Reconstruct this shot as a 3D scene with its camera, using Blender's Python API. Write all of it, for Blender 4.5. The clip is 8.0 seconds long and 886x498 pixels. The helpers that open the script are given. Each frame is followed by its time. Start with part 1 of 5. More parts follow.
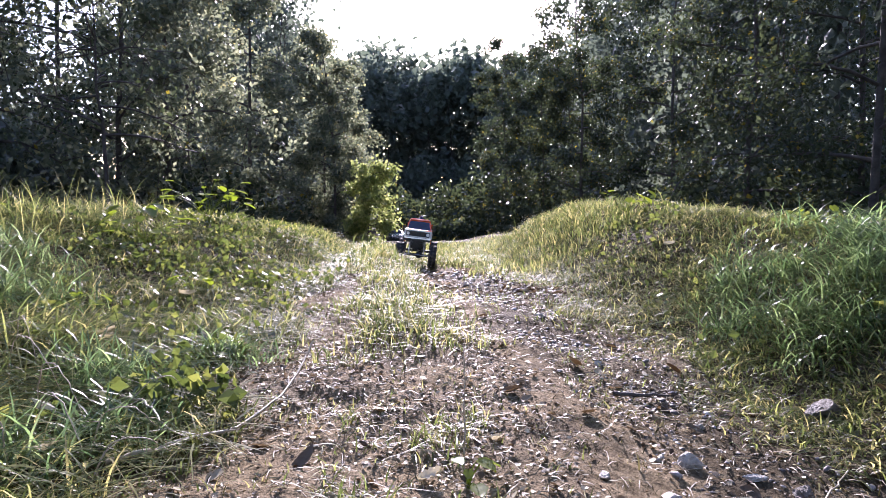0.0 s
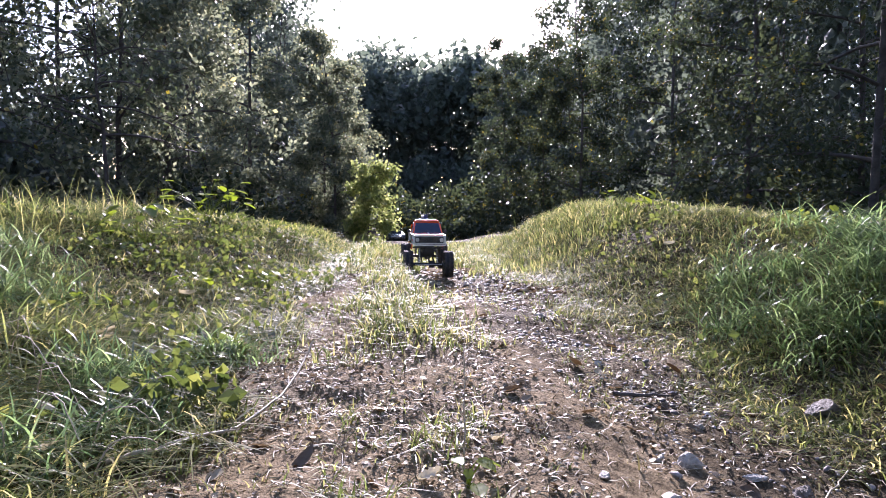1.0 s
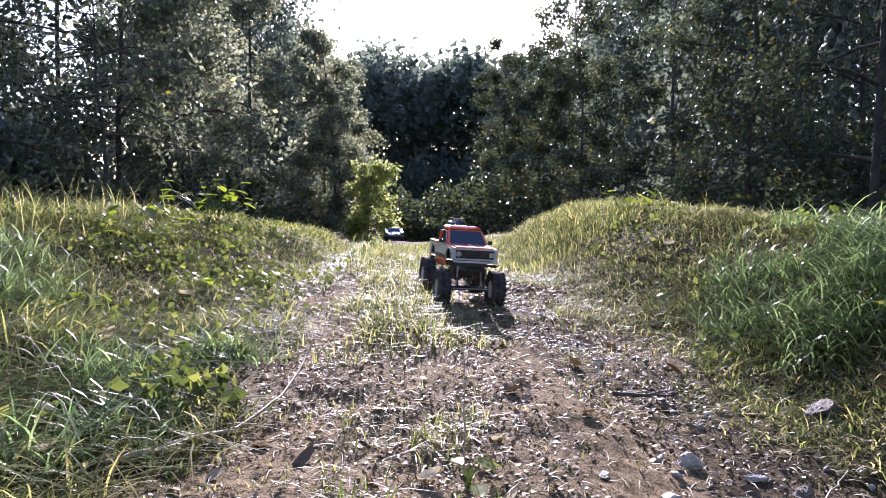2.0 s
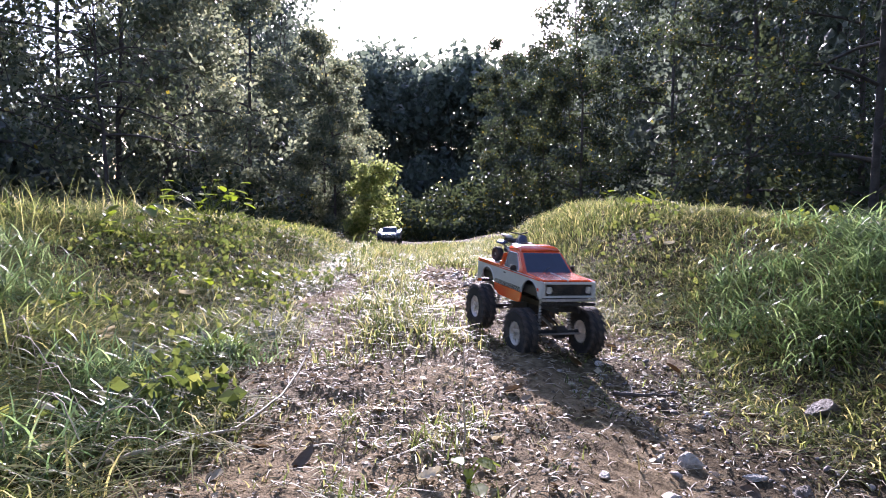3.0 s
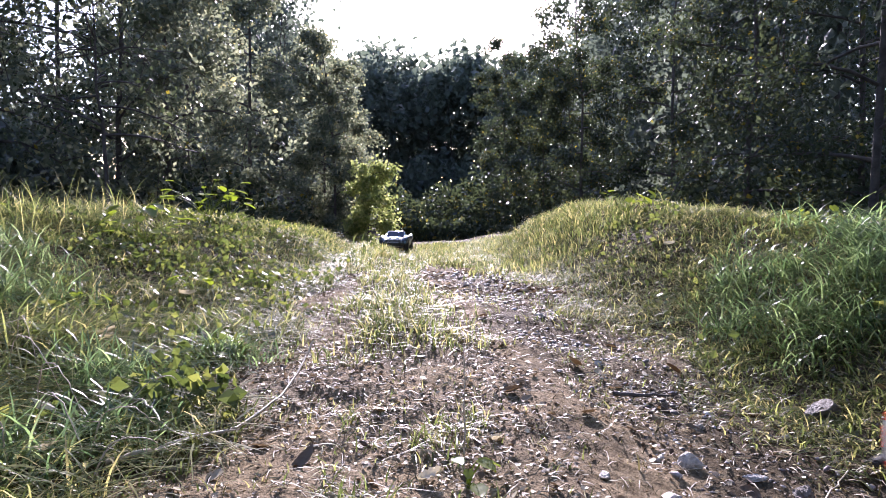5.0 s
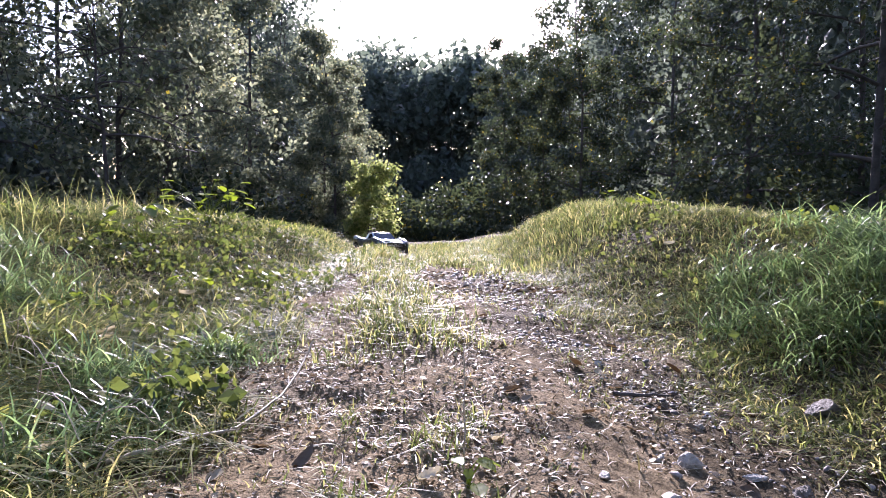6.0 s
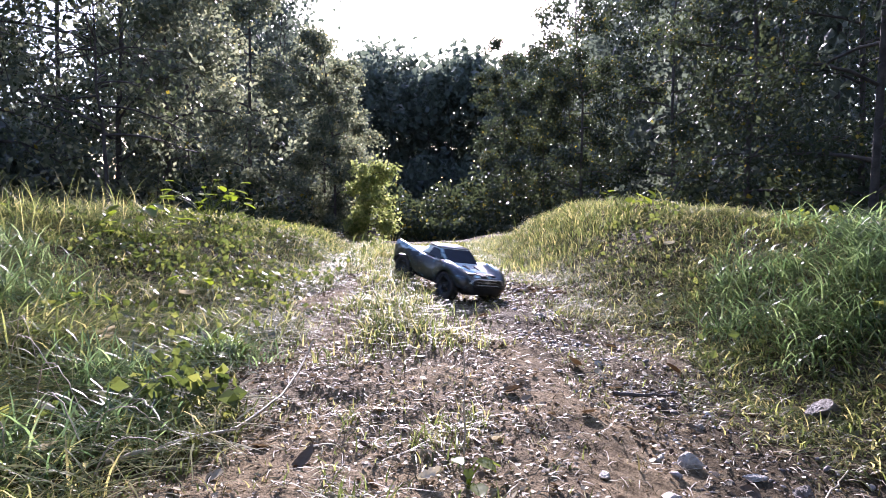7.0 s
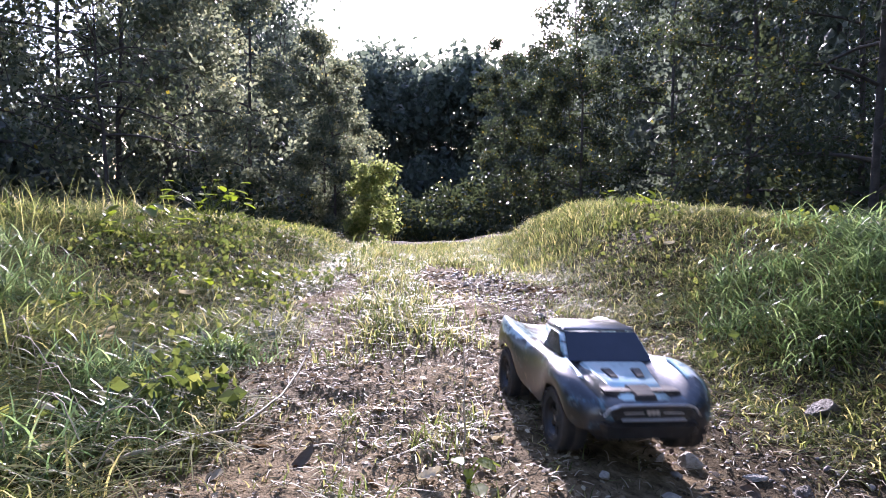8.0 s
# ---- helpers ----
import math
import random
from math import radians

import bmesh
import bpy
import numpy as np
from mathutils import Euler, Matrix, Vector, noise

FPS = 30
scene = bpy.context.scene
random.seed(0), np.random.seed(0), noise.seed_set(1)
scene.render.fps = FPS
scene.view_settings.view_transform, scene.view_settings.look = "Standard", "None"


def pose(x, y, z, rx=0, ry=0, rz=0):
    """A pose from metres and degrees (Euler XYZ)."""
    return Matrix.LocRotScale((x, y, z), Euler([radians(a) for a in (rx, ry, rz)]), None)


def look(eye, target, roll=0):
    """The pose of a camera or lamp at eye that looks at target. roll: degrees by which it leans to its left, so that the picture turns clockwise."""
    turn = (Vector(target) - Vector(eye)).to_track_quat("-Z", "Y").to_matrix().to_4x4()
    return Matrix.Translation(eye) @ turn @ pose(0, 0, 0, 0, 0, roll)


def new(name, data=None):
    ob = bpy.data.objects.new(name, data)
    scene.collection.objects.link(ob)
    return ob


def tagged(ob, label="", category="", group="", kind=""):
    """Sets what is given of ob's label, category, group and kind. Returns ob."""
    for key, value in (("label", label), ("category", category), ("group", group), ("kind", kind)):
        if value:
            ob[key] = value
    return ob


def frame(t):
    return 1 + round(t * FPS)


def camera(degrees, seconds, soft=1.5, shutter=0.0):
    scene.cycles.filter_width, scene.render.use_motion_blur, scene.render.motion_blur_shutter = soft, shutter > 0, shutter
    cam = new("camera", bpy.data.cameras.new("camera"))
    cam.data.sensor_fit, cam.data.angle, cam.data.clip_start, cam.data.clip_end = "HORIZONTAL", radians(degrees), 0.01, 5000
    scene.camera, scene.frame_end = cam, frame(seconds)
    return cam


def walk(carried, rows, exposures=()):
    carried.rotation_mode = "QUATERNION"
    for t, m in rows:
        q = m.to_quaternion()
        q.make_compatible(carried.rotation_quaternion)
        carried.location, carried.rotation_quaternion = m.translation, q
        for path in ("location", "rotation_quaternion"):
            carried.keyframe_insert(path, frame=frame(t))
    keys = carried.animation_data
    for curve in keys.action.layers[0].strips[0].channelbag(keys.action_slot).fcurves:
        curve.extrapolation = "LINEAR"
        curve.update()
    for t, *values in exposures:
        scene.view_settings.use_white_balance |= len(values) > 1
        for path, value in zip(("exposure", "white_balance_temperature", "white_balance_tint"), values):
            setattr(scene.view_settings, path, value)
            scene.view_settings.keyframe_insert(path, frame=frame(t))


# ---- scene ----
# the camera stands still on the trail, 0.48 m up, looking along it into the low sun
EYE_Z = 0.48
cam = camera(66, 8.0, soft=0.9, shutter=0.4)
STAND = pose(0, 0, EYE_Z, 90 - 5.44, 0, 0)
walk(cam, [(0.0, STAND), (8.0, STAND)], [(0.0, 1.75, 5800, 34), (8.0, 1.75, 5800, 34)])

# ---- world and sun ----
SUN_AZ, SUN_EL = -1.3, 21.6
world = bpy.data.worlds.new("sky")
world.use_nodes = True
scene.world = world
sky = world.node_tree.nodes.new("ShaderNodeTexSky")
sky.sky_type = 'NISHITA'
sky.sun_disc = False
sky.sun_elevation = radians(SUN_EL)
sky.sun_rotation = radians(SUN_AZ)
sky.air_density, sky.dust_density = 1.0, 0.8
world.node_tree.links.new(sky.outputs[0], world.node_tree.nodes["Background"].inputs[0])
world.node_tree.nodes["Background"].inputs[1].default_value = 0.125
sun = new("sun", bpy.data.lights.new("sun", "SUN"))
sun.data.energy, sun.data.angle, sun.data.color = 4.4, radians(0.6), (1.0, 0.94, 0.86)
SUN_WAY = Vector((math.sin(radians(SUN_AZ)) * math.cos(radians(SUN_EL)),
                  math.cos(radians(SUN_AZ)) * math.cos(radians(SUN_EL)), math.sin(radians(SUN_EL))))
sun.matrix_world = look(SUN_WAY * 60, (0, 0, 0))


# ---- materials ----
def node_material(name):
    m = bpy.data.materials.new(name)
    m.use_nodes = True
    t = m.node_tree
    return m, t, t.nodes["Principled BSDF"], t.nodes["Material Output"]


def ramp(t, src, stops):
    r = t.nodes.new("ShaderNodeValToRGB")
    e = r.color_ramp.elements
    while len(e) < len(stops):
        e.new(0.5)
    for el, (p, c) in zip(e, stops):
        el.position, el.color = p, (*c, 1)
    t.links.new(src, r.inputs[0])
    return r.outputs[0]


def noise_tex(t, scale, detail=4, rough=0.6, src=None, coord="Object"):
    n = t.nodes.new("ShaderNodeTexNoise")
    n.inputs["Scale"].default_value, n.inputs["Detail"].default_value = scale, detail
    n.inputs["Roughness"].default_value = rough
    if src is None:
        c = t.nodes.new("ShaderNodeTexCoord")
        src = c.outputs[coord]
    t.links.new(src, n.inputs["Vector"])
    return n.outputs[0]


def mixed(t, fac, a, b, kind="MIX"):
    n = t.nodes.new("ShaderNodeMix")
    n.data_type, n.blend_type = "RGBA", kind
    for sock, v in ((n.inputs[0], fac), (n.inputs[6], a), (n.inputs[7], b)):
        if isinstance(v, (int, float)):
            sock.default_value = v
        elif isinstance(v, tuple):
            sock.default_value = (*v, 1)
        else:
            t.links.new(v, sock)
    return n.outputs[2]


def bump(t, b, height, strength, distance):
    n = t.nodes.new("ShaderNodeBump")
    n.inputs["Strength"].default_value, n.inputs["Distance"].default_value = strength, distance
    t.links.new(height, n.inputs["Height"])
    t.links.new(n.outputs[0], b.inputs["Normal"])


def foliage(name, stops, through_col, gloss=0.35, share=0.5, spec=0.5):
    """Leaf or blade: a thin sheet that lets part of the light through, each one of its own shade."""
    m, t, b, out = node_material(name)
    g = t.nodes.new("ShaderNodeNewGeometry")
    col = ramp(t, g.outputs["Random Per Island"], stops)
    big = noise_tex(t, 1.3, 2)
    col = mixed(t, mixed(t, 0.5, big, (0.4, 0.4, 0.4)), col, mixed(t, 1.0, col, (0.75, 0.8, 0.55), "MULTIPLY"))
    t.links.new(col, b.inputs["Base Color"])
    b.inputs["Roughness"].default_value = gloss
    b.inputs["Specular IOR Level"].default_value = spec
    tr = t.nodes.new("ShaderNodeBsdfTranslucent")
    t.links.new(mixed(t, 1.0, col, through_col, "MULTIPLY"), tr.inputs[0])
    mx = t.nodes.new("ShaderNodeMixShader")
    mx.inputs[0].default_value = share
    t.links.new(b.outputs[0], mx.inputs[1])
    t.links.new(tr.outputs[0], mx.inputs[2])
    t.links.new(mx.outputs[0], out.inputs[0])
    return m


def surface(name, a, c, scale=40, rough=0.5, metal=0.0, bump_d=0.0, dirt=None, dirt_amount=0.3, coat=0.0):
    """Paint, plastic, rubber, bark or stone: two tones by noise, grain in relief, and dust or mud in patches."""
    m, t, b, out = node_material(name)
    col = ramp(t, noise_tex(t, scale), [(0.3, a), (0.7, c)])
    if dirt:
        patch = ramp(t, noise_tex(t, scale * 0.35, 6, 0.7), [(0.62 - dirt_amount * 0.4, (0, 0, 0)), (0.72, (1, 1, 1))])
        col = mixed(t, patch, col, dirt)
        rr = mixed(t, patch, (rough,) * 3, (0.9,) * 3)
        t.links.new(rr, b.inputs["Roughness"])
    else:
        b.inputs["Roughness"].default_value = rough
    t.links.new(col, b.inputs["Base Color"])
    b.inputs["Metallic"].default_value = metal
    b.inputs["Coat Weight"].default_value = coat
    b.inputs["Coat Roughness"].default_value = 0.2
    if bump_d:
        bump(t, b, noise_tex(t, scale * 2.5, 5, 0.65), 0.6, bump_d)
    return m


GRASS = foliage("grass_blade", [(0.0, (0.035, 0.050, 0.018)), (0.40, (0.112, 0.14, 0.052)), (0.74, (0.215, 0.22, 0.098)),
                                (1.0, (0.42, 0.36, 0.20))], (2.2, 2.15, 1.7), 0.45, 0.55, 0.2)
GRASS_DARK = foliage("long_grass_blade", [(0.0, (0.04, 0.065, 0.03)), (0.55, (0.12, 0.165, 0.07)), (1.0, (0.25, 0.29, 0.14))],
                     (2.1, 2.3, 2.1), 0.24, 0.54, 1.0)
THATCH = foliage("withered_grass", [(0.0, (0.03, 0.028, 0.012)), (0.5, (0.11, 0.095, 0.045)), (0.82, (0.25, 0.205, 0.11)), (1.0, (0.5, 0.43, 0.29))], (1.4, 1.4, 1.1), 0.55, 0.3, 0.06)
WEED = foliage("weed_leaf", [(0.0, (0.09, 0.14, 0.025)), (0.6, (0.19, 0.23, 0.04)), (1.0, (0.32, 0.32, 0.06))], (1.5, 1.6, 0.6), 0.35, 0.55)
LEAF = foliage("tree_leaf", [(0.0, (0.04, 0.052, 0.038)), (0.6, (0.058, 0.07, 0.052)), (0.95, (0.09, 0.10, 0.07)),
                             (1.0, (0.30, 0.22, 0.04))], (1.5, 1.6, 1.0), 0.26, 0.36, 0.35)
# small pale leaves; sunlight on the left-hand trees is put into their colours
BIRCH_LEAF = foliage("sunlit_birch_leaf", [(0.0, (0.07, 0.082, 0.058)), (0.55, (0.12, 0.132, 0.095)), (0.95, (0.19, 0.195, 0.145)),
                                    (1.0, (0.30, 0.26, 0.12))], (2.2, 2.2, 2.0), 0.22, 0.55, 0.8)
LEAF_FAR = foliage("far_leaf", [(0.0, (0.055, 0.07, 0.055)), (1.0, (0.10, 0.115, 0.09))], (2.2, 2.2, 2.2), 0.3, 0.5)
# yellow-green leaves, lightened so that the colour itself carries the sun
LEAF_LIT = foliage("sunlit_bush_leaf", [(0.0, (0.14, 0.17, 0.06)), (0.7, (0.27, 0.29, 0.11)), (1.0, (0.38, 0.36, 0.16))], (1.7, 1.75, 1.6), 0.35, 0.55)
LITTER = foliage("dead_leaf", [(0.0, (0.05, 0.032, 0.018)), (0.35, (0.14, 0.10, 0.06)), (0.7, (0.30, 0.24, 0.16)),
                               (1.0, (0.56, 0.49, 0.37))], (1.1, 0.9, 0.7), 0.45, 0.2, 0.3)
STRAW = surface("dry_stem", (0.30, 0.23, 0.14), (0.50, 0.42, 0.30), 60, 0.5, bump_d=0.001)
BARK = surface("bark", (0.035, 0.028, 0.022), (0.10, 0.085, 0.07), 14, 0.85, bump_d=0.02)
STONE = surface("stone", (0.10, 0.088, 0.070), (0.25, 0.22, 0.175), 4, 0.6, bump_d=0.03, dirt=(0.12, 0.09, 0.065), dirt_amount=0.55)


def soil_material():
    m, t, b, out = node_material("trodden_soil")
    n1, n2, n3 = noise_tex(t, 3.0, 6, 0.65), noise_tex(t, 28.0, 6, 0.7), noise_tex(t, 140.0, 4, 0.7)
    c1 = ramp(t, n2, [(0.3, (0.085, 0.064, 0.038)), (0.46, (0.24, 0.19, 0.115)), (0.7, (0.47, 0.385, 0.25))])
    c2 = ramp(t, n1, [(0.35, (0.68, 0.63, 0.57)), (0.65, (1.1, 1.07, 1.03))])
    # this attribute holds the banks' dark mould and the painted shade beside the rut
    at = t.nodes.new("ShaderNodeAttribute")
    at.attribute_name = "humus_and_shade"
    mould = ramp(t, n2, [(0.35, (0.025, 0.019, 0.012)), (0.52, (0.085, 0.067, 0.04)), (0.72, (0.20, 0.165, 0.10))])
    t.links.new(mixed(t, at.outputs["Fac"], mixed(t, 1.0, c1, c2, "MULTIPLY"), mould), b.inputs["Base Color"])
    t.links.new(ramp(t, n1, [(0.4, (0.75,) * 3), (0.6, (0.95,) * 3)]), b.inputs["Roughness"])
    b.inputs["Specular IOR Level"].default_value = 0.04
    h = mixed(t, 0.35, n2, n3)
    bump(t, b, h, 1.0, 0.035)
    return m


SOIL = soil_material()


# ---- mesh helpers ----
def mesh_from(name, verts, faces_by_n, material, smooth=False):
    """A mesh from arrays: vertices, and one array of faces for each number of corners."""
    me = bpy.data.meshes.new(name)
    verts = np.asarray(verts, dtype=np.float32).reshape(-1, 3)
    faces_by_n = [np.asarray(f, dtype=np.int32) for f in faces_by_n if len(f)]
    loops = np.concatenate([f.ravel() for f in faces_by_n])
    totals = np.concatenate([np.full(len(f), f.shape[1], dtype=np.int32) for f in faces_by_n])
    starts = np.concatenate([[0], np.cumsum(totals)[:-1]]).astype(np.int32)
    me.vertices.add(len(verts))
    me.vertices.foreach_set("co", verts.ravel())
    me.loops.add(len(loops))
    me.loops.foreach_set("vertex_index", loops)
    me.polygons.add(len(totals))
    me.polygons.foreach_set("loop_start", starts)
    me.polygons.foreach_set("loop_total", totals)
    me.polygons.foreach_set("use_smooth", np.full(len(totals), smooth))
    me.materials.append(material)
    me.update(calc_edges=True)
    return me


def smoothstep(a, b, v):
    k = np.clip((v - a) / (b - a), 0, 1)
    return k * k * (3 - 2 * k)


def value_noise(x, y, seed=0):
    """Smooth noise in -1..1 on arrays."""
    xi, yi = np.floor(x).astype(np.int64), np.floor(y).astype(np.int64)
    fx, fy = x - xi, y - yi
    fx, fy = fx * fx * (3 - 2 * fx), fy * fy * (3 - 2 * fy)

    def h(i, j):
        k = (i * 374761393 + j * 668265263 + seed * 974711) & 0x7fffffff
        k = ((k ^ (k >> 13)) * 1274126177) & 0x7fffffff
        return ((k ^ (k >> 16)) & 0xffff) / 32767.5 - 1
    return (h(xi, yi) * (1 - fx) + h(xi + 1, yi) * fx) * (1 - fy) + (h(xi, yi + 1) * (1 - fx) + h(xi + 1, yi + 1) * fx) * fy


# ---- the lie of the land ----
def left_edge(y):
    return -0.42 - 0.12 * np.clip(y, 0, 6.5)


def right_edge(y):
    return 1.0 - 0.143 * np.clip(y, 0, 5.4)


def rut(y):
    """The line of the wheel rut along which the cars come."""
    return 0.42 - 0.134 * np.clip(y, 0.5, 6) + 0.02 * np.sin(y * 2.1)


def land(x, y):
    x, y = np.asarray(x, float), np.asarray(y, float)
    le, re = left_edge(y), right_edge(y)
    z = 0.30 * smoothstep(0, 1.3, le - x) + 0.05 * smoothstep(1.2, 4, le - x)
    z = z + 0.30 * smoothstep(0, 0.85, x - re) + 0.06 * smoothstep(0.8, 4, x - re)
    hump = strip_line(y)
    z = z + (0.07 + 0.035 * smoothstep(2.9, 3.7, y)) * np.exp(-((x - hump) / 0.22) ** 2) * smoothstep(1.2, 2.6, y) * (1 - smoothstep(4.6, 5.8, y))
    z = z - (0.018 + 0.030 * smoothstep(2.7, 3.3, y) * (1 - smoothstep(5.5, 7, y))) * np.exp(-((x - rut(y)) / 0.2) ** 2) * smoothstep(1.4, 2.2, y)
    crest = smoothstep(2.3, 4.6, y) * (1 - smoothstep(5.1, 6.6, y))
    z = z + crest * (0.115 * smoothstep(0.05, 0.5, x - re) * (1 - 0.6 * smoothstep(1.3, 2.2, x)) + 0.23 * smoothstep(0.02, 0.45, -0.60 - x) * (1 - 0.85 * smoothstep(1.2, 2.2, -x)))
    z = z - 0.045 * np.clip(y - 3, 0, 6) - 0.42 * smoothstep(8.5, 14, y) - 0.30 * smoothstep(4.9, 7.5, y) * smoothstep(0.5, 1.6, np.abs(x + 0.2))
    z = z - 0.046 * smoothstep(0.20, 0.48, x) * (1 - smoothstep(0.85, 1.15, x)) * (1 - smoothstep(2.3, 3.3, y))
    z = z - 0.034 * smoothstep(0.25, 0.55, x) * (1 - smoothstep(0.95, 1.25, x)) * (1 - smoothstep(0.95, 1.45, y))
    z = z + 0.012 * value_noise(x * 3.1, y * 3.1, 1) + 0.006 * value_noise(x * 11, y * 11, 2)
    z = z - 0.14 * smoothstep(1.3, 1.95, x) * smoothstep(2.7, 3.4, y)
    fine = np.clip(8 - y, 0, 6) / 6
    clod = np.abs(value_noise(x * 17, y * 17, 9)) * np.clip(0.5 + value_noise(x * 3.7, y * 3.7, 10), 0, 1)
    return z + fine * (0.009 * clod + 0.004 * value_noise(x * 31, y * 31, 3) + 0.0025 * value_noise(x * 60, y * 60, 4))


def left_grass(y):
    """Where the grass of the left bank begins."""
    return -0.38 - 0.085 * np.clip(y, 0, 2.5)


def strip_line(y):
    """The middle of the grassy strip between the two ruts."""
    return 0.10 - 0.113 * np.clip(y, 0, 6)


def bare(x, y):
    """How bare the ground is: 1 on the trodden trail, 0 on the grassy banks."""
    le, re = left_grass(y), np.minimum(right_edge(y), 0.74 - 0.085 * np.clip(y, 0, 5.4))
    wav = 0.07 * value_noise(x * 2.3, y * 2.3, 22) + 0.04 * value_noise(x * 7, y * 7, 23)
    k = smoothstep(-0.10, 0.10, x - le + wav) * smoothstep(-0.25, 0.16, re - x + wav)
    strip = np.exp(-((x - strip_line(y) + 0.6 * wav) / (0.14 + 0.03 * np.clip(y - 2.6, 0, 3))) ** 4) * smoothstep(1.75, 2.15, y + wav)
    k = k * (1 - 0.9 * smoothstep(3.1, 3.9, y + 2 * wav) * (x < strip_line(y)))
    worn = np.exp(-((x - rut(y)) / 0.16) ** 4)
    k = k * (1 - 0.92 * strip) * (1 - (0.92 - 0.5 * worn) * smoothstep(4.0, 5.2, y))
    return np.clip(k * (1.05 + 0.5 * value_noise(x * 4, y * 4, 7)) - 0.04, 0, 1)


def build_ground():
    ys = np.concatenate([np.arange(-6, 0.4, 0.4), np.arange(0.4, 3.2, 0.02), np.arange(3.2, 8, 0.06), np.geomspace(8, 2500, 60)])
    s = np.linspace(-1, 1, 361)
    xs = np.sign(s) * (np.abs(s) * 2.6 + 30 * np.abs(s) ** 6 + 2400 * np.abs(s) ** 28)
    gx, gy = np.meshgrid(xs, ys)
    gz = land(gx, gy)
    nx, ny = len(xs), len(ys)
    i = np.arange(nx * ny).reshape(ny, nx)
    q = np.stack([i[:-1, :-1], i[:-1, 1:], i[1:, 1:], i[1:, :-1]], -1).reshape(-1, 4)
    me = mesh_from("ground", np.stack([gx, gy, gz], -1), [q], SOIL, True)
    humus_and_shade = me.attributes.new("humus_and_shade", "FLOAT", "POINT")
    mould = 1.0 - bare(gx, gy) * (1.0 + 0.3 * value_noise(gx * 9, gy * 9, 8))
    # dark pebbly soil low on the right
    dark_soil_and_shade = 0.9 * smoothstep(0.40, 0.56, gx + 0.05 * value_noise(gx * 6, gy * 6, 29)) * (1 - smoothstep(1.7, 2.3, gy))
    # shade among the clods beside the rut, painted into the soil colour
    dark_soil_and_shade = np.maximum(dark_soil_and_shade, 0.75 * smoothstep(0.03, 0.14, gx - rut(gy)) * (1 - smoothstep(0.35, 0.6, gx - rut(gy))) * smoothstep(1.5, 2.0, gy) * (1 - smoothstep(3.8, 4.6, gy)))
    humus_and_shade.data.foreach_set("value", np.clip(np.maximum(mould, dark_soil_and_shade), 0, 1).astype(np.float32).ravel())
    return tagged(new("ground", me), "brown trodden soil of a forest trail between banks", "ground", kind="structure")


build_ground()


# ---- grass ----
def blades(name, pts, height, width, lean, material, label, seed=0, levels=3):
    """Grass blades at pts: tapered strips that arch over, each turned its own way."""
    rng = np.random.default_rng(seed)
    n = len(pts)
    height = height * rng.uniform(0.45, 1.25, n)
    a = rng.uniform(0, 2 * np.pi, n)
    side = np.stack([np.cos(a), np.sin(a), np.zeros(n)], 1)
    b = a + np.pi / 2 + rng.normal(0, 0.5, n)
    out = np.stack([np.cos(b), np.sin(b), np.zeros(n)], 1)
    k = np.minimum(lean * rng.uniform(0.3, 1.6, n), 1.75)
    rows = []
    for j in range(levels + 1):
        u = j / levels
        reach = k * u * u
        up = u * np.clip(1 - 0.45 * k * u, 0.15, 1)
        mid = pts + out * (reach * height)[:, None] + np.array([0, 0, 1]) * (up * height)[:, None]
        if j < levels:
            w = (width * rng.uniform(0.6, 1.3, n) if j == 0 else w) * (1 if j == 0 else 0.82)
            rows += [mid - side * w[:, None] / 2, mid + side * w[:, None] / 2]
        else:
            rows.append(mid)
    v = np.stack(rows, 1)
    per = v.shape[1]
    base = (np.arange(n) * per)[:, None]
    quads = np.concatenate([base + np.array([2 * j, 2 * j + 1, 2 * j + 3, 2 * j + 2]) for j in range(levels - 1)])
    tris = base + np.array([per - 3, per - 2, per - 1])
    return tagged(new(name, mesh_from(name, v, [quads, tris], material, True)), label, "grass", kind="stuff")


def scatter(n, x0, x1, y0, y1, keep, seed):
    """Points on the land, thinned by keep(x, y) in 0..1."""
    rng = np.random.default_rng(seed)
    x, y = rng.uniform(x0, x1, n), rng.uniform(y0, y1, n)
    ok = rng.uniform(0, 1, n) < keep(x, y)
    x, y = x[ok], y[ok]
    return np.stack([x, y, land(x, y) - 0.004], 1)


def tufty(x, y, seed, scale=6.0):
    return np.clip(0.55 + 0.75 * value_noise(x * scale, y * scale, seed), 0.04, 1)


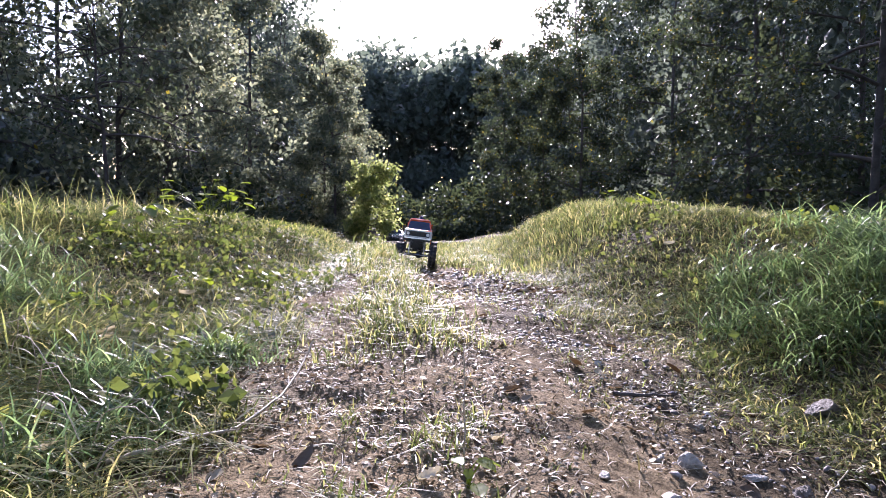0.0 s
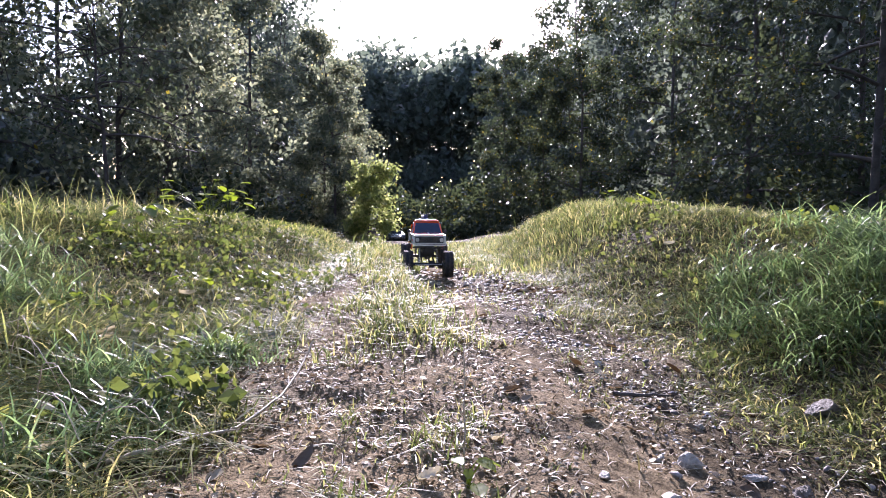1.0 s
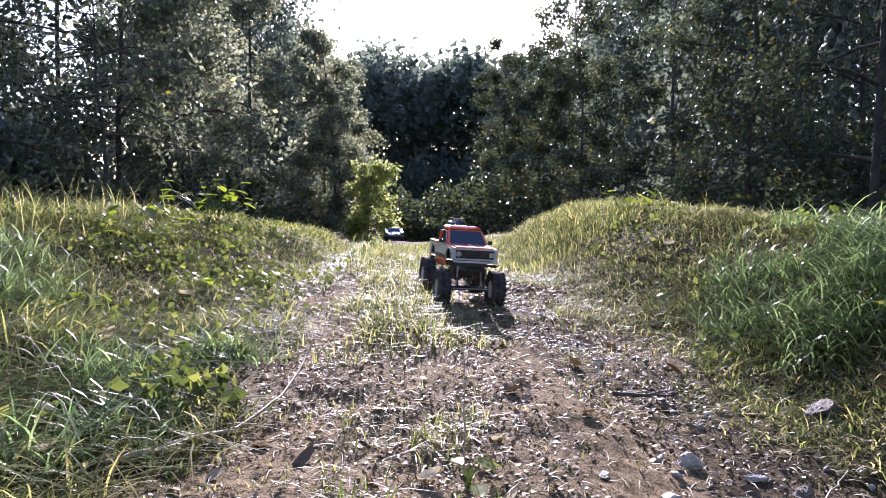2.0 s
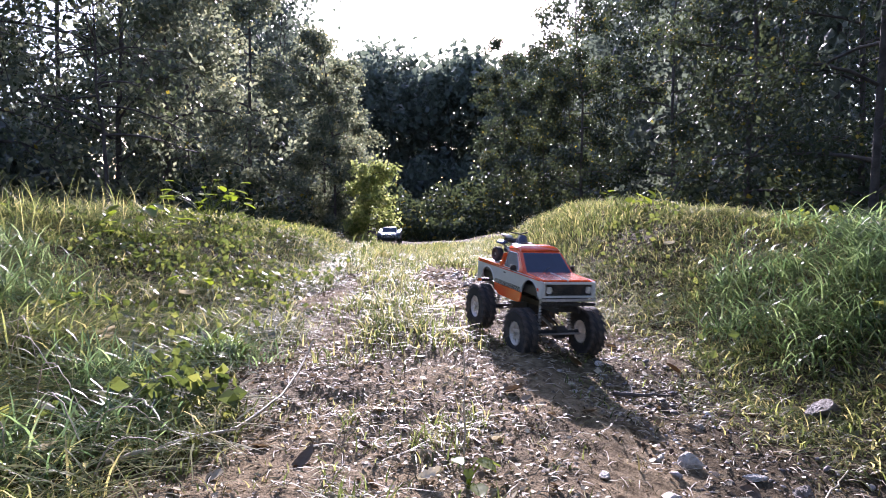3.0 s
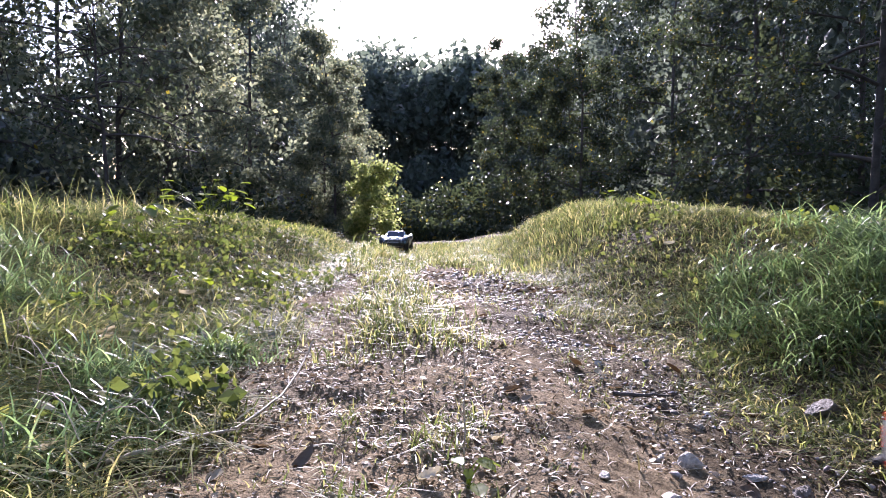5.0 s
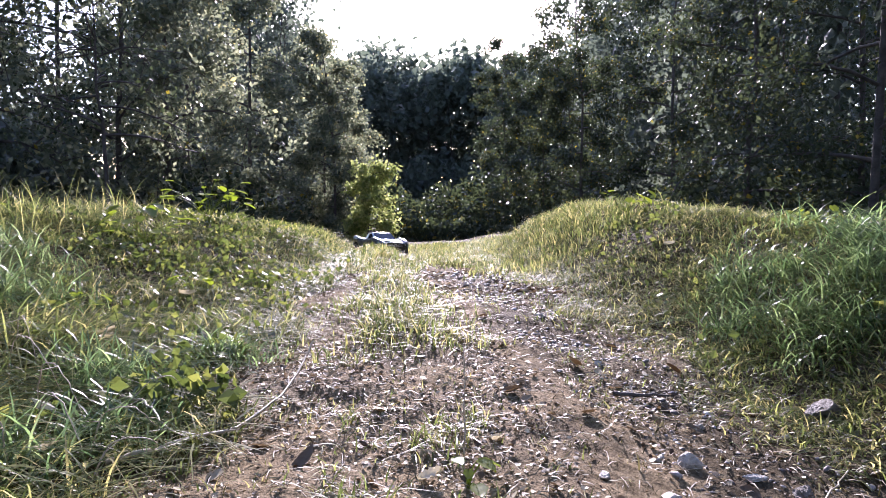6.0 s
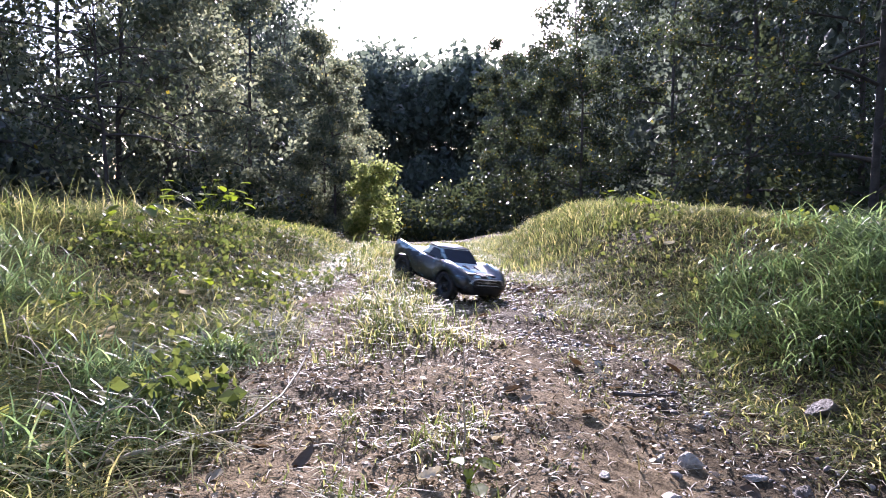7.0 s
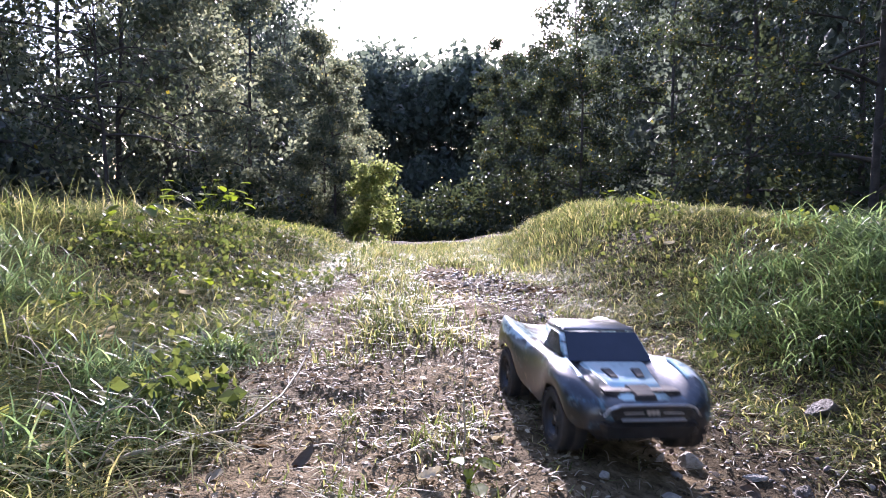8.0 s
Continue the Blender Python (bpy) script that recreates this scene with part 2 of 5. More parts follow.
def build_grass():
    left = lambda x, y: (1 - bare(x, y)) * (x < left_grass(y) + 0.12) * tufty(x, y, 11)
    p = scatter(108000, -3.4, -0.3, 1.35, 4.5, left, 1)
    blades("grass", p, 0.085 + 0.04 * value_noise(p[:, 0] * 2, p[:, 1] * 2, 5) + 0.06 * smoothstep(-1.0, -2.2, p[:, 0]), 0.0048, 2.1, GRASS,
           "green sunlit grass on the bank beside the trail", 1)
    p = scatter(11000, -1.6, -0.3, 0.6, 1.45, left, 20)
    blades("grass", p, 0.10 + 0.04 * value_noise(p[:, 0] * 3, p[:, 1] * 3, 24), 0.0048, 1.6, GRASS, "dark glossy grass at the foot of the bank", 20, 4)
    p = scatter(26000, -4.5, -0.6, 4.2, 8.0, left, 2)
    blades("grass", p, 0.11, 0.006, 1.3, GRASS, "green grass along the crest of the bank", 2)
    right = lambda x, y: (1 - bare(x, y)) * (x > right_edge(y) - 0.2) * tufty(x, y, 12)
    p = scatter(90000, 0.2, 3.2, 1.2, 4.5, right, 3)
    blades("grass", p, 0.055 + 0.03 * value_noise(p[:, 0] * 2, p[:, 1] * 2, 6) + 0.02 * smoothstep(0.9, 1.6, p[:, 0]), 0.0045, 2.0, GRASS,
           "short green grass on the sunny bank of the trail", 3)
    even = lambda x, y: (1 - bare(x, y)) * (x > right_edge(y) - 0.15) * np.clip(0.6 + 0.5 * value_noise(x * 5, y * 5, 19), 0.1, 1)
    p = scatter(42000, 0.15, 2.3, 2.3, 5.4, even, 13)
    blades("grass", p, 0.058, 0.0042, 1.7, GRASS, "pale sunlit grass over the top of the bank", 13, 2)
    p = scatter(24000, 0.1, 4.2, 4.2, 8.0, right, 4)
    blades("grass", p, 0.10, 0.006, 1.2, GRASS, "green grass along the crest of the bank", 4)
    strip = lambda x, y: (1 - bare(x, y)) * (x > left_grass(y) + 0.04) * (x < right_edge(y) - 0.15) * tufty(x, y, 13, 9)
    p = scatter(75000, -0.9, 0.5, 1.6, 6.5, strip, 5)
    blades("grass", p, 0.062 + 0.03 * value_noise(p[:, 0] * 6, p[:, 1] * 6, 25), 0.0042, 0.95, GRASS, "yellowish green grass on the strip between the ruts", 5)
    brow = lambda x, y: (1 - bare(x, y)) * np.clip(0.7 + 0.5 * value_noise(x * 4, y * 4, 28), 0.2, 1)
    p = scatter(52000, -1.3, 1.1, 3.7, 7.6, brow, 23)
    blades("grass", p, 0.075, 0.006, 0.8, GRASS, "short green grass over the brow of the trail", 23, 2)
    under = lambda x, y: (1 - bare(x, y)) * np.clip(0.6 + 0.5 * value_noise(x * 9, y * 9, 17), 0.2, 1)
    p = scatter(52000, -2.6, 2.4, 0.75, 3.8, under, 11)
    blades("grass", p, 0.036, 0.0038, 1.2, THATCH, "withered matted grass covering the banks", 11, 2)
    foot = lambda x, y: np.clip(0.55 + 0.6 * value_noise(x * 6, y * 6, 30), 0.1, 1)
    p = scatter(9000, 0.72, 1.7, 1.35, 2.0, foot, 24)
    blades("grass", p, 0.05, 0.0045, 1.1, GRASS, "short green grass at the foot of the bank", 24)
    tuft = lambda x, y: np.clip(0.2 + 1.2 * value_noise(x * 9, y * 9, 32), 0, 1)
    p = scatter(1500, -0.20, 0.09, 0.95, 1.4, tuft, 26)
    blades("grass", p, 0.05, 0.0032, 1.1, GRASS, "small tufts of grass on the middle of the trail", 26)
    sparse = lambda x, y: 0.45 * (1 - 0.7 * smoothstep(0.4, 0.6, x)) * np.clip(value_noise(x * 5, y * 5, 21) + 0.15, 0, 1) * (x > left_grass(y) - 0.1) * (1 - 0.8 * np.exp(-((x - rut(y)) / 0.14) ** 2))
    p = scatter(30000, -0.7, 1.4, 0.7, 3.4, sparse, 6)
    blades("grass", p, 0.036, 0.003, 1.2, GRASS, "sparse low grass growing on the trodden soil", 6)
    dry = lambda x, y: (0.25 + 0.75 * bare(x, y)) * np.clip(0.5 + value_noise(x * 4, y * 4, 26), 0.05, 1)
    p = scatter(14000, -1.2, 1.5, 0.65, 3.6, dry, 21)
    blades("grass", p, 0.022, 0.0022, 1.1, THATCH, "dry bent straws strewn over the soil", 21, 2)
    behind = lambda x, y: (1 - bare(x, y)) * np.clip(0.6 + 0.6 * value_noise(x * 3, y * 3, 27), 0.1, 1)
    p = scatter(18000, -2.4, 2.4, -2.4, 0.75, behind, 25)
    blades("grass", p, 0.08, 0.007, 1.2, GRASS, "green grass on both sides of the trail", 25, 2)
    p = scatter(16000, -4.5, 4.5, -5, 0.75, behind, 22)
    blades("grass", p, 0.10, 0.011, 1.6, GRASS, "rough green grass on both sides of the trail", 22, 2)
    p = scatter(9000, -9, 9, 7.5, 15, lambda x, y: np.clip(np.abs(x) - 0.8, 0, 1), 8)
    blades("grass", p, 0.3, 0.014, 0.7, GRASS, "tall rough grass below the trees", 8)
    high = lambda x, y: np.clip(value_noise(x * 1.7, y * 1.7, 15) + 0.35, 0, 1) * smoothstep(-1.5, -2.2, x)
    p = scatter(4500, -3.6, -1.4, 2.4, 4.6, high, 9)
    blades("grass", p, 0.25, 0.005, 0.5, GRASS, "tall thin grass stalks on top of the bank", 9, 4)
    p = scatter(300, 1.0, 3.4, 2.6, 4.6, lambda x, y: np.clip(value_noise(x * 2, y * 2, 16) + 0.2, 0, 1), 10)
    blades("grass", p, 0.15, 0.004, 0.7, GRASS, "tall thin grass stalks on top of the bank", 10, 4)
    wide = lambda x, y: (1 - bare(x, y)) * np.clip(0.45 + 0.8 * value_noise(x * 1.6, y * 1.6, 18), 0.05, 1) * np.where((y > 0.6) & (np.abs(x) < 3.4), 0.0, 1)
    p = scatter(42000, -9, 9, -6, 8.5, wide, 12)
    blades("grass", p, 0.13, 0.011, 1.1, GRASS, "rough grass under the edge of the woods", 12, 2)
    tall = lambda x, y: np.exp(-((x - 1.45) / 0.42) ** 4 - ((y - 2.45) / 0.42) ** 4) * np.clip(0.4 + value_noise(x * 7, y * 7, 14), 0.03, 1)
    p = scatter(4000, 0.9, 2.4, 1.8, 3.3, tall, 7)
    blades("grass_tussock", p, 0.19, 0.0065, 1.7, GRASS_DARK, "long arching dark green grass at the foot of the bank", 7, 4)
    for i, (tx, ty) in enumerate([(0.93, 2.15), (1.06, 1.98), (1.22, 1.98), (1.16, 2.28), (1.38, 2.20), (1.02, 2.42), (1.30, 2.05), (1.52, 2.45), (1.00, 1.80), (1.14, 1.76), (1.30, 1.82)]):
        rng = np.random.default_rng(340 + i)
        x, y = tx + rng.normal(0, 0.055, 230), ty + rng.normal(0, 0.055, 230)
        blades("grass_tussock", np.stack([x, y, land(x, y) - 0.004], 1), rng.uniform(0.13, 0.19), 0.0058, 1.8, GRASS_DARK, "tussock of long drooping glossy green grass", 350 + i, 5)

    for i, (tx, ty, tr, n, h) in enumerate([(-0.98, 1.68, 0.16, 520, 0.17), (-0.78, 1.50, 0.14, 420, 0.15), (-1.15, 1.42, 0.18, 520, 0.17), (-0.60, 1.80, 0.12, 320, 0.12),
                                            (-0.95, 1.28, 0.13, 360, 0.13), (-1.3, 1.95, 0.2, 560, 0.19), (-0.72, 2.15, 0.16, 420, 0.13), (-0.74, 1.06, 0.12, 300, 0.12), (-0.90, 1.12, 0.12, 300, 0.13),
                                            (-0.62, 1.24, 0.11, 260, 0.11), (-1.08, 1.22, 0.14, 320, 0.14), (-1.55, 2.4, 0.2, 420, 0.17), (-1.75, 2.0, 0.2, 420, 0.17)]):
        rng = np.random.default_rng(300 + i)
        x, y = tx + rng.normal(0, tr * 0.5, n), ty + rng.normal(0, tr * 0.5, n)
        blades("grass_tussock", np.stack([x, y, land(x, y) - 0.004], 1), h, 0.0055, 1.4, GRASS_DARK if i % 2 or i > 6 else GRASS, "tuft of longer green grass on the bank", 310 + i, 4)


build_grass()


# ---- woods ----
def tubes(paths, sides=6):
    """Tapered tubes along paths [(points, radii)], as vertex and quad arrays."""
    vs, qs, off = [], [], 0
    ang = np.linspace(0, 2 * np.pi, sides, endpoint=False)
    for pts, rad in paths:
        pts, rad = np.asarray(pts, float), np.asarray(rad, float)
        d = np.gradient(pts, axis=0)
        d /= np.linalg.norm(d, axis=1)[:, None] + 1e-9
        ref = np.where(np.abs(d[:, 2:3]) > 0.8, [[1.0, 0, 0]], [[0, 0, 1.0]])
        u = np.cross(d, ref)
        u /= np.linalg.norm(u, axis=1)[:, None] + 1e-9
        w = np.cross(d, u)
        ring = pts[:, None] + rad[:, None, None] * (np.cos(ang)[None, :, None] * u[:, None] + np.sin(ang)[None, :, None] * w[:, None])
        n = len(pts)
        vs.append(ring.reshape(-1, 3))
        i = np.arange(n * sides).reshape(n, sides) + off
        j = np.roll(i, -1, axis=1)
        qs.append(np.stack([i[:-1], j[:-1], j[1:], i[1:]], -1).reshape(-1, 4))
        off += n * sides
    return np.concatenate(vs), np.concatenate(qs)


def leaf_mesh(name, centres, size, material, seed, long=1.6, droop=0.3):
    """Many small leaves, each a folded diamond of two triangles about a midrib."""
    rng = np.random.default_rng(seed)
    n = len(centres)
    a = rng.normal(0, 1, (n, 3))
    a[:, 2] -= droop
    a /= np.linalg.norm(a, axis=1)[:, None]
    b = np.cross(a, rng.normal(0, 1, (n, 3)))
    b /= np.linalg.norm(b, axis=1)[:, None]
    c = np.cross(a, b)
    s = (size * rng.uniform(0.55, 1.35, n))[:, None]
    v = np.stack([centres - a * s * long / 2, centres + b * s / 2 + c * s * 0.12, centres + a * s * long / 2, centres - b * s / 2 + c * s * 0.12], 1)
    base = (np.arange(n) * 4)[:, None]
    tris = np.concatenate([base + np.array([0, 1, 2]), base + np.array([0, 2, 3])])
    return mesh_from(name, v, [tris], material)


def tree(name, x, y, height, spread, leaves, leaf_size, label, seed, low=0.1, lean=(0, 0), material=None, limbs=26, bare_share=0.0):
    """A tree: tapered trunk, limbs that fork into twigs, and small leaves along the twigs."""
    rng = np.random.default_rng(seed)
    base = np.array([x, y, float(land(x, y)) - 0.05])
    top = base + np.array([lean[0], lean[1], height])
    u = np.linspace(0, 1, 9)
    wob = np.cumsum(rng.normal(0, 0.03 * height ** 0.5, (9, 3)), 0) * np.array([1, 1, 0])
    trunk = base + (top - base) * u[:, None] + wob * u[:, None]
    r0 = 0.005 * height + 0.009
    trunk_v, trunk_q = tubes([(trunk, r0 * (1 - 0.92 * u))], 8)
    paths, tips = [], []
    for i in range(limbs):
        s = low + (0.97 - low) * (i + rng.uniform(0, 1)) / limbs
        root = np.array([np.interp(s, u, trunk[:, k]) for k in range(3)])
        az = i * 2.4 + rng.normal(0, 0.4)
        reach = spread * (1 - 0.65 * max(0, s - 0.35)) * rng.uniform(0.6, 1.1) * (0.7 + 0.3 * min(1, s / 0.3))
        rise = rng.uniform(0.0, 0.7)
        d = np.array([math.cos(az), math.sin(az), rise])
        w = np.linspace(0, 1, 6)
        limb = root + d * (reach * w)[:, None] + np.array([0, 0, -0.35 * reach]) * (w ** 2)[:, None] + np.cumsum(rng.normal(0, 0.04 * reach, (6, 3)), 0) * w[:, None]
        r1 = r0 * (1 - 0.9 * s) * 0.5 + 0.004
        paths.append((limb, r1 * (1 - 0.85 * w)))
        for j in range(5):
            q = rng.uniform(0.25, 1)
            p0 = np.array([np.interp(q, w, limb[:, k]) for k in range(3)])
            dd = d + rng.normal(0, 0.8, 3)
            dd /= np.linalg.norm(dd)
            ln = reach * rng.uniform(0.25, 0.5)
            ww = np.linspace(0, 1, 4)
            twig = p0 + dd * (ln * ww)[:, None] + np.array([0, 0, -0.25 * ln]) * (ww ** 2)[:, None]
            paths.append((twig, (r1 * 0.35 + 0.002) * (1 - 0.8 * ww)))
            tips.append(twig)
    lv, lq = tubes(paths, 4)
    crown_pts = np.stack(tips)
    pick = rng.integers(0, int(len(crown_pts) * (1 - bare_share)), leaves)
    k = rng.uniform(0.1, 3, leaves)
    k0 = np.minimum(k.astype(int), 2)
    f = (k - k0)[:, None]
    c = crown_pts[pick, k0] * (1 - f) + crown_pts[pick, k0 + 1] * f + rng.normal(0, 0.09 * spread ** 0.5, (leaves, 3))
    thing = tagged(new(name, None), label, "tree" if height > 2 else "bush", group="trees along the trail" if height > 2 else "")
    for nm, me in (("trunk", mesh_from("trunk", trunk_v, [trunk_q], BARK, True)), ("branchwork", mesh_from("branchwork", lv, [lq], BARK, True)),
                   ("crown", leaf_mesh("crown", c, leaf_size, material or LEAF, seed + 1))):
        ob = new(nm, me)
        ob.parent = thing
    return thing


def far_woods(name, spots, leaves, size, label, seed):
    """Dense woods too deep to tell their trees apart: trunks and a mass of leaves."""
    rng = np.random.default_rng(seed)
    trunks, cs = [], []
    per = leaves // len(spots)
    for x, y, h, r in spots:
        base = np.array([x, y, float(land(x, y)) - 0.1])
        u = np.linspace(0, 1, 5)
        trunks.append((base + np.array([rng.normal(0, 0.3), rng.normal(0, 0.3), h * 0.95]) * u[:, None], (0.007 * h) * (1 - 0.9 * u)))
        blobs = rng.uniform(0, 1, (26, 3))
        bz = blobs[:, 2] ** 0.8
        rad = r * (1 - 0.7 * bz) * np.sqrt(blobs[:, 0])
        bc = base + np.stack([rad * np.cos(blobs[:, 1] * 6.283), rad * np.sin(blobs[:, 1] * 6.283), bz * h * 0.97], 1)
        pick = rng.integers(0, 26, per)
        cs.append(bc[pick] + rng.normal(0, 1, (per, 3)) * np.array([0.28, 0.28, 0.2]) * r)
    c = np.concatenate(cs)
    c[:, 2] = np.maximum(c[:, 2], land(c[:, 0], c[:, 1]) + 0.02)
    thing = tagged(new(name, None), label, "woods", kind="stuff")
    tv, tq = tubes(trunks, 6)
    for nm, me in (("trunks", mesh_from("trunks", tv, [tq], BARK, True)), ("leaves", leaf_mesh("leaves", c, size, LEAF_FAR, seed, 1.4))):
        ob = new(nm, me)
        ob.parent = thing
    return thing


def undergrowth(name, n, x0, x1, y0, y1, top, size, material, label, seed):
    """A thicket of low leaves under the trees."""
    rng = np.random.default_rng(seed)
    x, y = rng.uniform(x0, x1, n), rng.uniform(y0, y1, n)
    h = top * np.clip(0.6 + 0.6 * value_noise(x * 0.9, y * 0.9, seed), 0.15, 1.2)
    c = np.stack([x, y, land(x, y) + h * rng.uniform(0, 1, n)], 1)
    return tagged(new(name, leaf_mesh(name, c, size, material, seed)), label, "undergrowth", kind="stuff")


def build_woods():
    rng = np.random.default_rng(5)
    mid = [(x, rng.uniform(34, 44), 0, rng.uniform(1.6, 2.4)) for x in np.linspace(-11, 13, 40)]
    mid = [(x, y, 0.215 * y * rng.uniform(0.9, 1.05) * (0.93 if -3 < x < -1 else 1), r) for x, y, h, r in mid]
    far_woods("woods", mid, 60000, 0.28, "dark distant woods closing the end of the trail", 31)
    left = [(-4.3 - abs(rng.normal(0, 1.5)) - 0.06 * d, d, rng.uniform(6.5, 9), 1.4) for d in np.linspace(12, 32, 22)]
    left += [(-5.0 - rng.uniform(0, 4), d, rng.uniform(7, 10), 1.9) for d in np.linspace(11, 24, 12)]
    left = [q for q in left if q[0] / q[1] > -0.46]
    left += [(-0.62 * d, d, 0.16 * d, 1.4) for d in np.linspace(8, 20, 7)]
    far_woods("woods", left, 74000, 0.12, "dark green dense woods along the trail", 32)
    right = [(4.2 + abs(rng.normal(0, 1.5)) + 0.05 * d, d, rng.uniform(6.5, 9), 1.4) for d in np.linspace(12, 32, 20)]
    right += [(5.2 + rng.uniform(0, 4), d, rng.uniform(7, 10), 1.9) for d in np.linspace(6, 24, 16)]
    right += [(0.57 * d, d, 9.5, 2.2) for d in np.linspace(11, 20, 6)]
    far_woods("woods", right, 82000, 0.12, "dark green dense woods along the trail", 33)
    # woods out of view on both sides, added to keep skylight off the trees
    unseen_flank = [(4.3 + rng.uniform(0, 2.2), d, rng.uniform(6, 8), 1.5) for d in np.linspace(-7, 3.2, 12)]
    far_woods("woods", unseen_flank, 28000, 0.15, "unseen dense woods beside the trail, added to block skylight", 39)
    unseen_flank = [(-7.5 - rng.uniform(0, 2.5), d, rng.uniform(5, 7), 1.8) for d in np.linspace(-8, 4, 9)]
    far_woods("woods", unseen_flank, 14000, 0.2, "unseen dense woods beside the trail, added to block skylight", 40)
    back = [(rng.uniform(-14, 14), -rng.uniform(9, 15), 8, 2.4) for i in range(14)]
    far_woods("woods", back, 14000, 0.22, "green woods behind the trail", 34)
    undergrowth("undergrowth", 24000, -10, -2.4, 7.5, 14, 1.3, 0.06, LEAF, "dark leafy thicket under the trees", 35)
    undergrowth("undergrowth", 24000, 2.4, 10, 6.5, 14, 1.3, 0.06, LEAF, "dark leafy thicket under the trees", 36)
    undergrowth("undergrowth", 16000, -14, 14, 30, 34, 2.4, 0.22, LEAF_FAR, "dark thicket at the foot of the far woods", 37)
    for i, (x, y, h, r, n) in enumerate([(-2.05, 13.0, 4.1, 0.75, 14000), (-2.35, 16.5, 4.5, 0.9, 12000), (-2.5, 14.5, 4.3, 1.0, 17000), (-2.95, 10.5, 5.6, 1.0, 16000), (-3.2, 8.0, 5.8, 1.2, 17000), (-3.5, 7.4, 5.5, 1.1, 12000), (-4.3, 11.5, 7.0, 1.5, 13000),
                                         (-5.0, 9.0, 7.0, 1.5, 13000), (-4.3, 6.4, 5.5, 1.35, 9000)]):
        tree("birch_tree", x, y, h, r, n, 0.042, "slender tree with small pale sunlit leaves at the trail's edge", 50 + i, low=0.05, material=BIRCH_LEAF)
    tree("larch_tree", -4.35, 5.3, 5.0, 2.1, 26000, 0.026, "tree with drooping thin branches against the sky", 60, low=0.12, limbs=46)
    tree("bare_sapling", -2.6, 5.3, 2.1, 0.75, 260, 0.03, "thin half-leafless sapling with pale arching twigs", 64, low=0.3, limbs=18)
    for i, (x, y, h, r, n) in enumerate([(1.55, 16.5, 4.6, 0.85, 11000), (2.2, 15.0, 4.4, 0.9, 11000), (2.85, 14.0, 6.0, 1.15, 12000), (3.2, 7.2, 5.5, 1.3, 14000), (3.4, 5.4, 5.5, 1.4, 14000), (4.4, 4.6, 5.0, 1.5, 13000), (3.7, 11.0, 6.0, 1.3, 13000), (3.1, 16.0, 4.4, 1.2, 12000),
                                         (4.6, 7.5, 6.5, 1.6, 13000)]):
        tree("broadleaf_tree", x, y, h, r, int(n * 1.25), 0.030 if y < 8 else 0.038, "tree with dark leaves and a few yellow ones", 70 + i, low=0.05)
    undergrowth("undergrowth", 16000, -1.3, 3.4, 13.5, 17.5, 1.6, 0.07, LEAF, "dark thicket where the trail turns away", 38)
    tree("lit_bush", -1.25, 11.0, 1.5, 0.45, 5000, 0.045, "yellow-green bush beside the trail, full sun put into its leaf colour", 90, low=0.02, material=LEAF_LIT)


build_woods()


# ---- litter, stones and stems on the trail ----
def stone_mesh(name, seed, rough=0.22, sub=2):
    """A worn stone of unit size: an icosphere pushed in and out, flattened at random."""
    rng = random.Random(seed)
    bm = bmesh.new()
    bmesh.ops.create_icosphere(bm, subdivisions=sub, radius=0.5)
    off = Vector((rng.uniform(-50, 50), rng.uniform(-50, 50), rng.uniform(-50, 50)))
    cuts = [(Vector((rng.gauss(0, 1), rng.gauss(0, 1), rng.gauss(0, 1))).normalized(), rng.uniform(0.2, 0.36)) for i in range(9)]
    for v in bm.verts:
        for n, d in cuts:
            k = v.co.dot(n) - d
            if k > 0:
                v.co -= n * k * 0.96
        v.co *= 1 + rough * noise.noise(v.co * 3 + off) + 0.5 * rough * noise.noise(v.co * 8 + off)
    me = bpy.data.meshes.new(name)
    bm.to_mesh(me)
    bm.free()
    me.materials.append(STONE)
    return me


def place_stone(x, y, size, turn, seed, label, sink=0.3):
    me = stone_mesh("stone", seed, sub=3)
    if "pale" in label or "white" in label:
        me.materials[0] = PALE_STONE
    ob = tagged(new("stone", me), label, "stone", group="stones on the trail")
    ob.matrix_world = pose(x, y, float(land(x, y)) + size[2] * (0.5 - sink), random.uniform(-10, 10), random.uniform(-10, 10), turn) @ Matrix.Diagonal((*size, 1))
    return ob


def scattered_stones(name, pts, sizes, label, seed):
    """Gravel: many small angular stones in one mesh."""
    rng = np.random.default_rng(seed)
    kinds = []
    for i in range(8):
        me = stone_mesh("gravel_form", seed * 10 + i, 0.3, 1)
        v = np.array([tuple(w.co) for w in me.vertices])
        f = np.array([tuple(p.vertices) for p in me.polygons])
        bpy.data.meshes.remove(me)
        kinds.append((v, f))
    vs, fs, off = [], [], 0
    for p, s in zip(pts, sizes):
        v, f = kinds[rng.integers(0, 8)]
        a = rng.uniform(0, 6.283)
        sc = s * rng.uniform(0.6, 1.3, 3) * np.array([1, 1, 0.65])
        w = v * sc
        w = np.stack([w[:, 0] * math.cos(a) - w[:, 1] * math.sin(a), w[:, 0] * math.sin(a) + w[:, 1] * math.cos(a), w[:, 2]], 1) + p + np.array([0, 0, s * 0.15])
        vs.append(w)
        fs.append(f + off)
        off += len(v)
    return tagged(new(name, mesh_from(name, np.concatenate(vs), [np.concatenate(fs)], GRAVEL, True)), label, "gravel", kind="stuff")


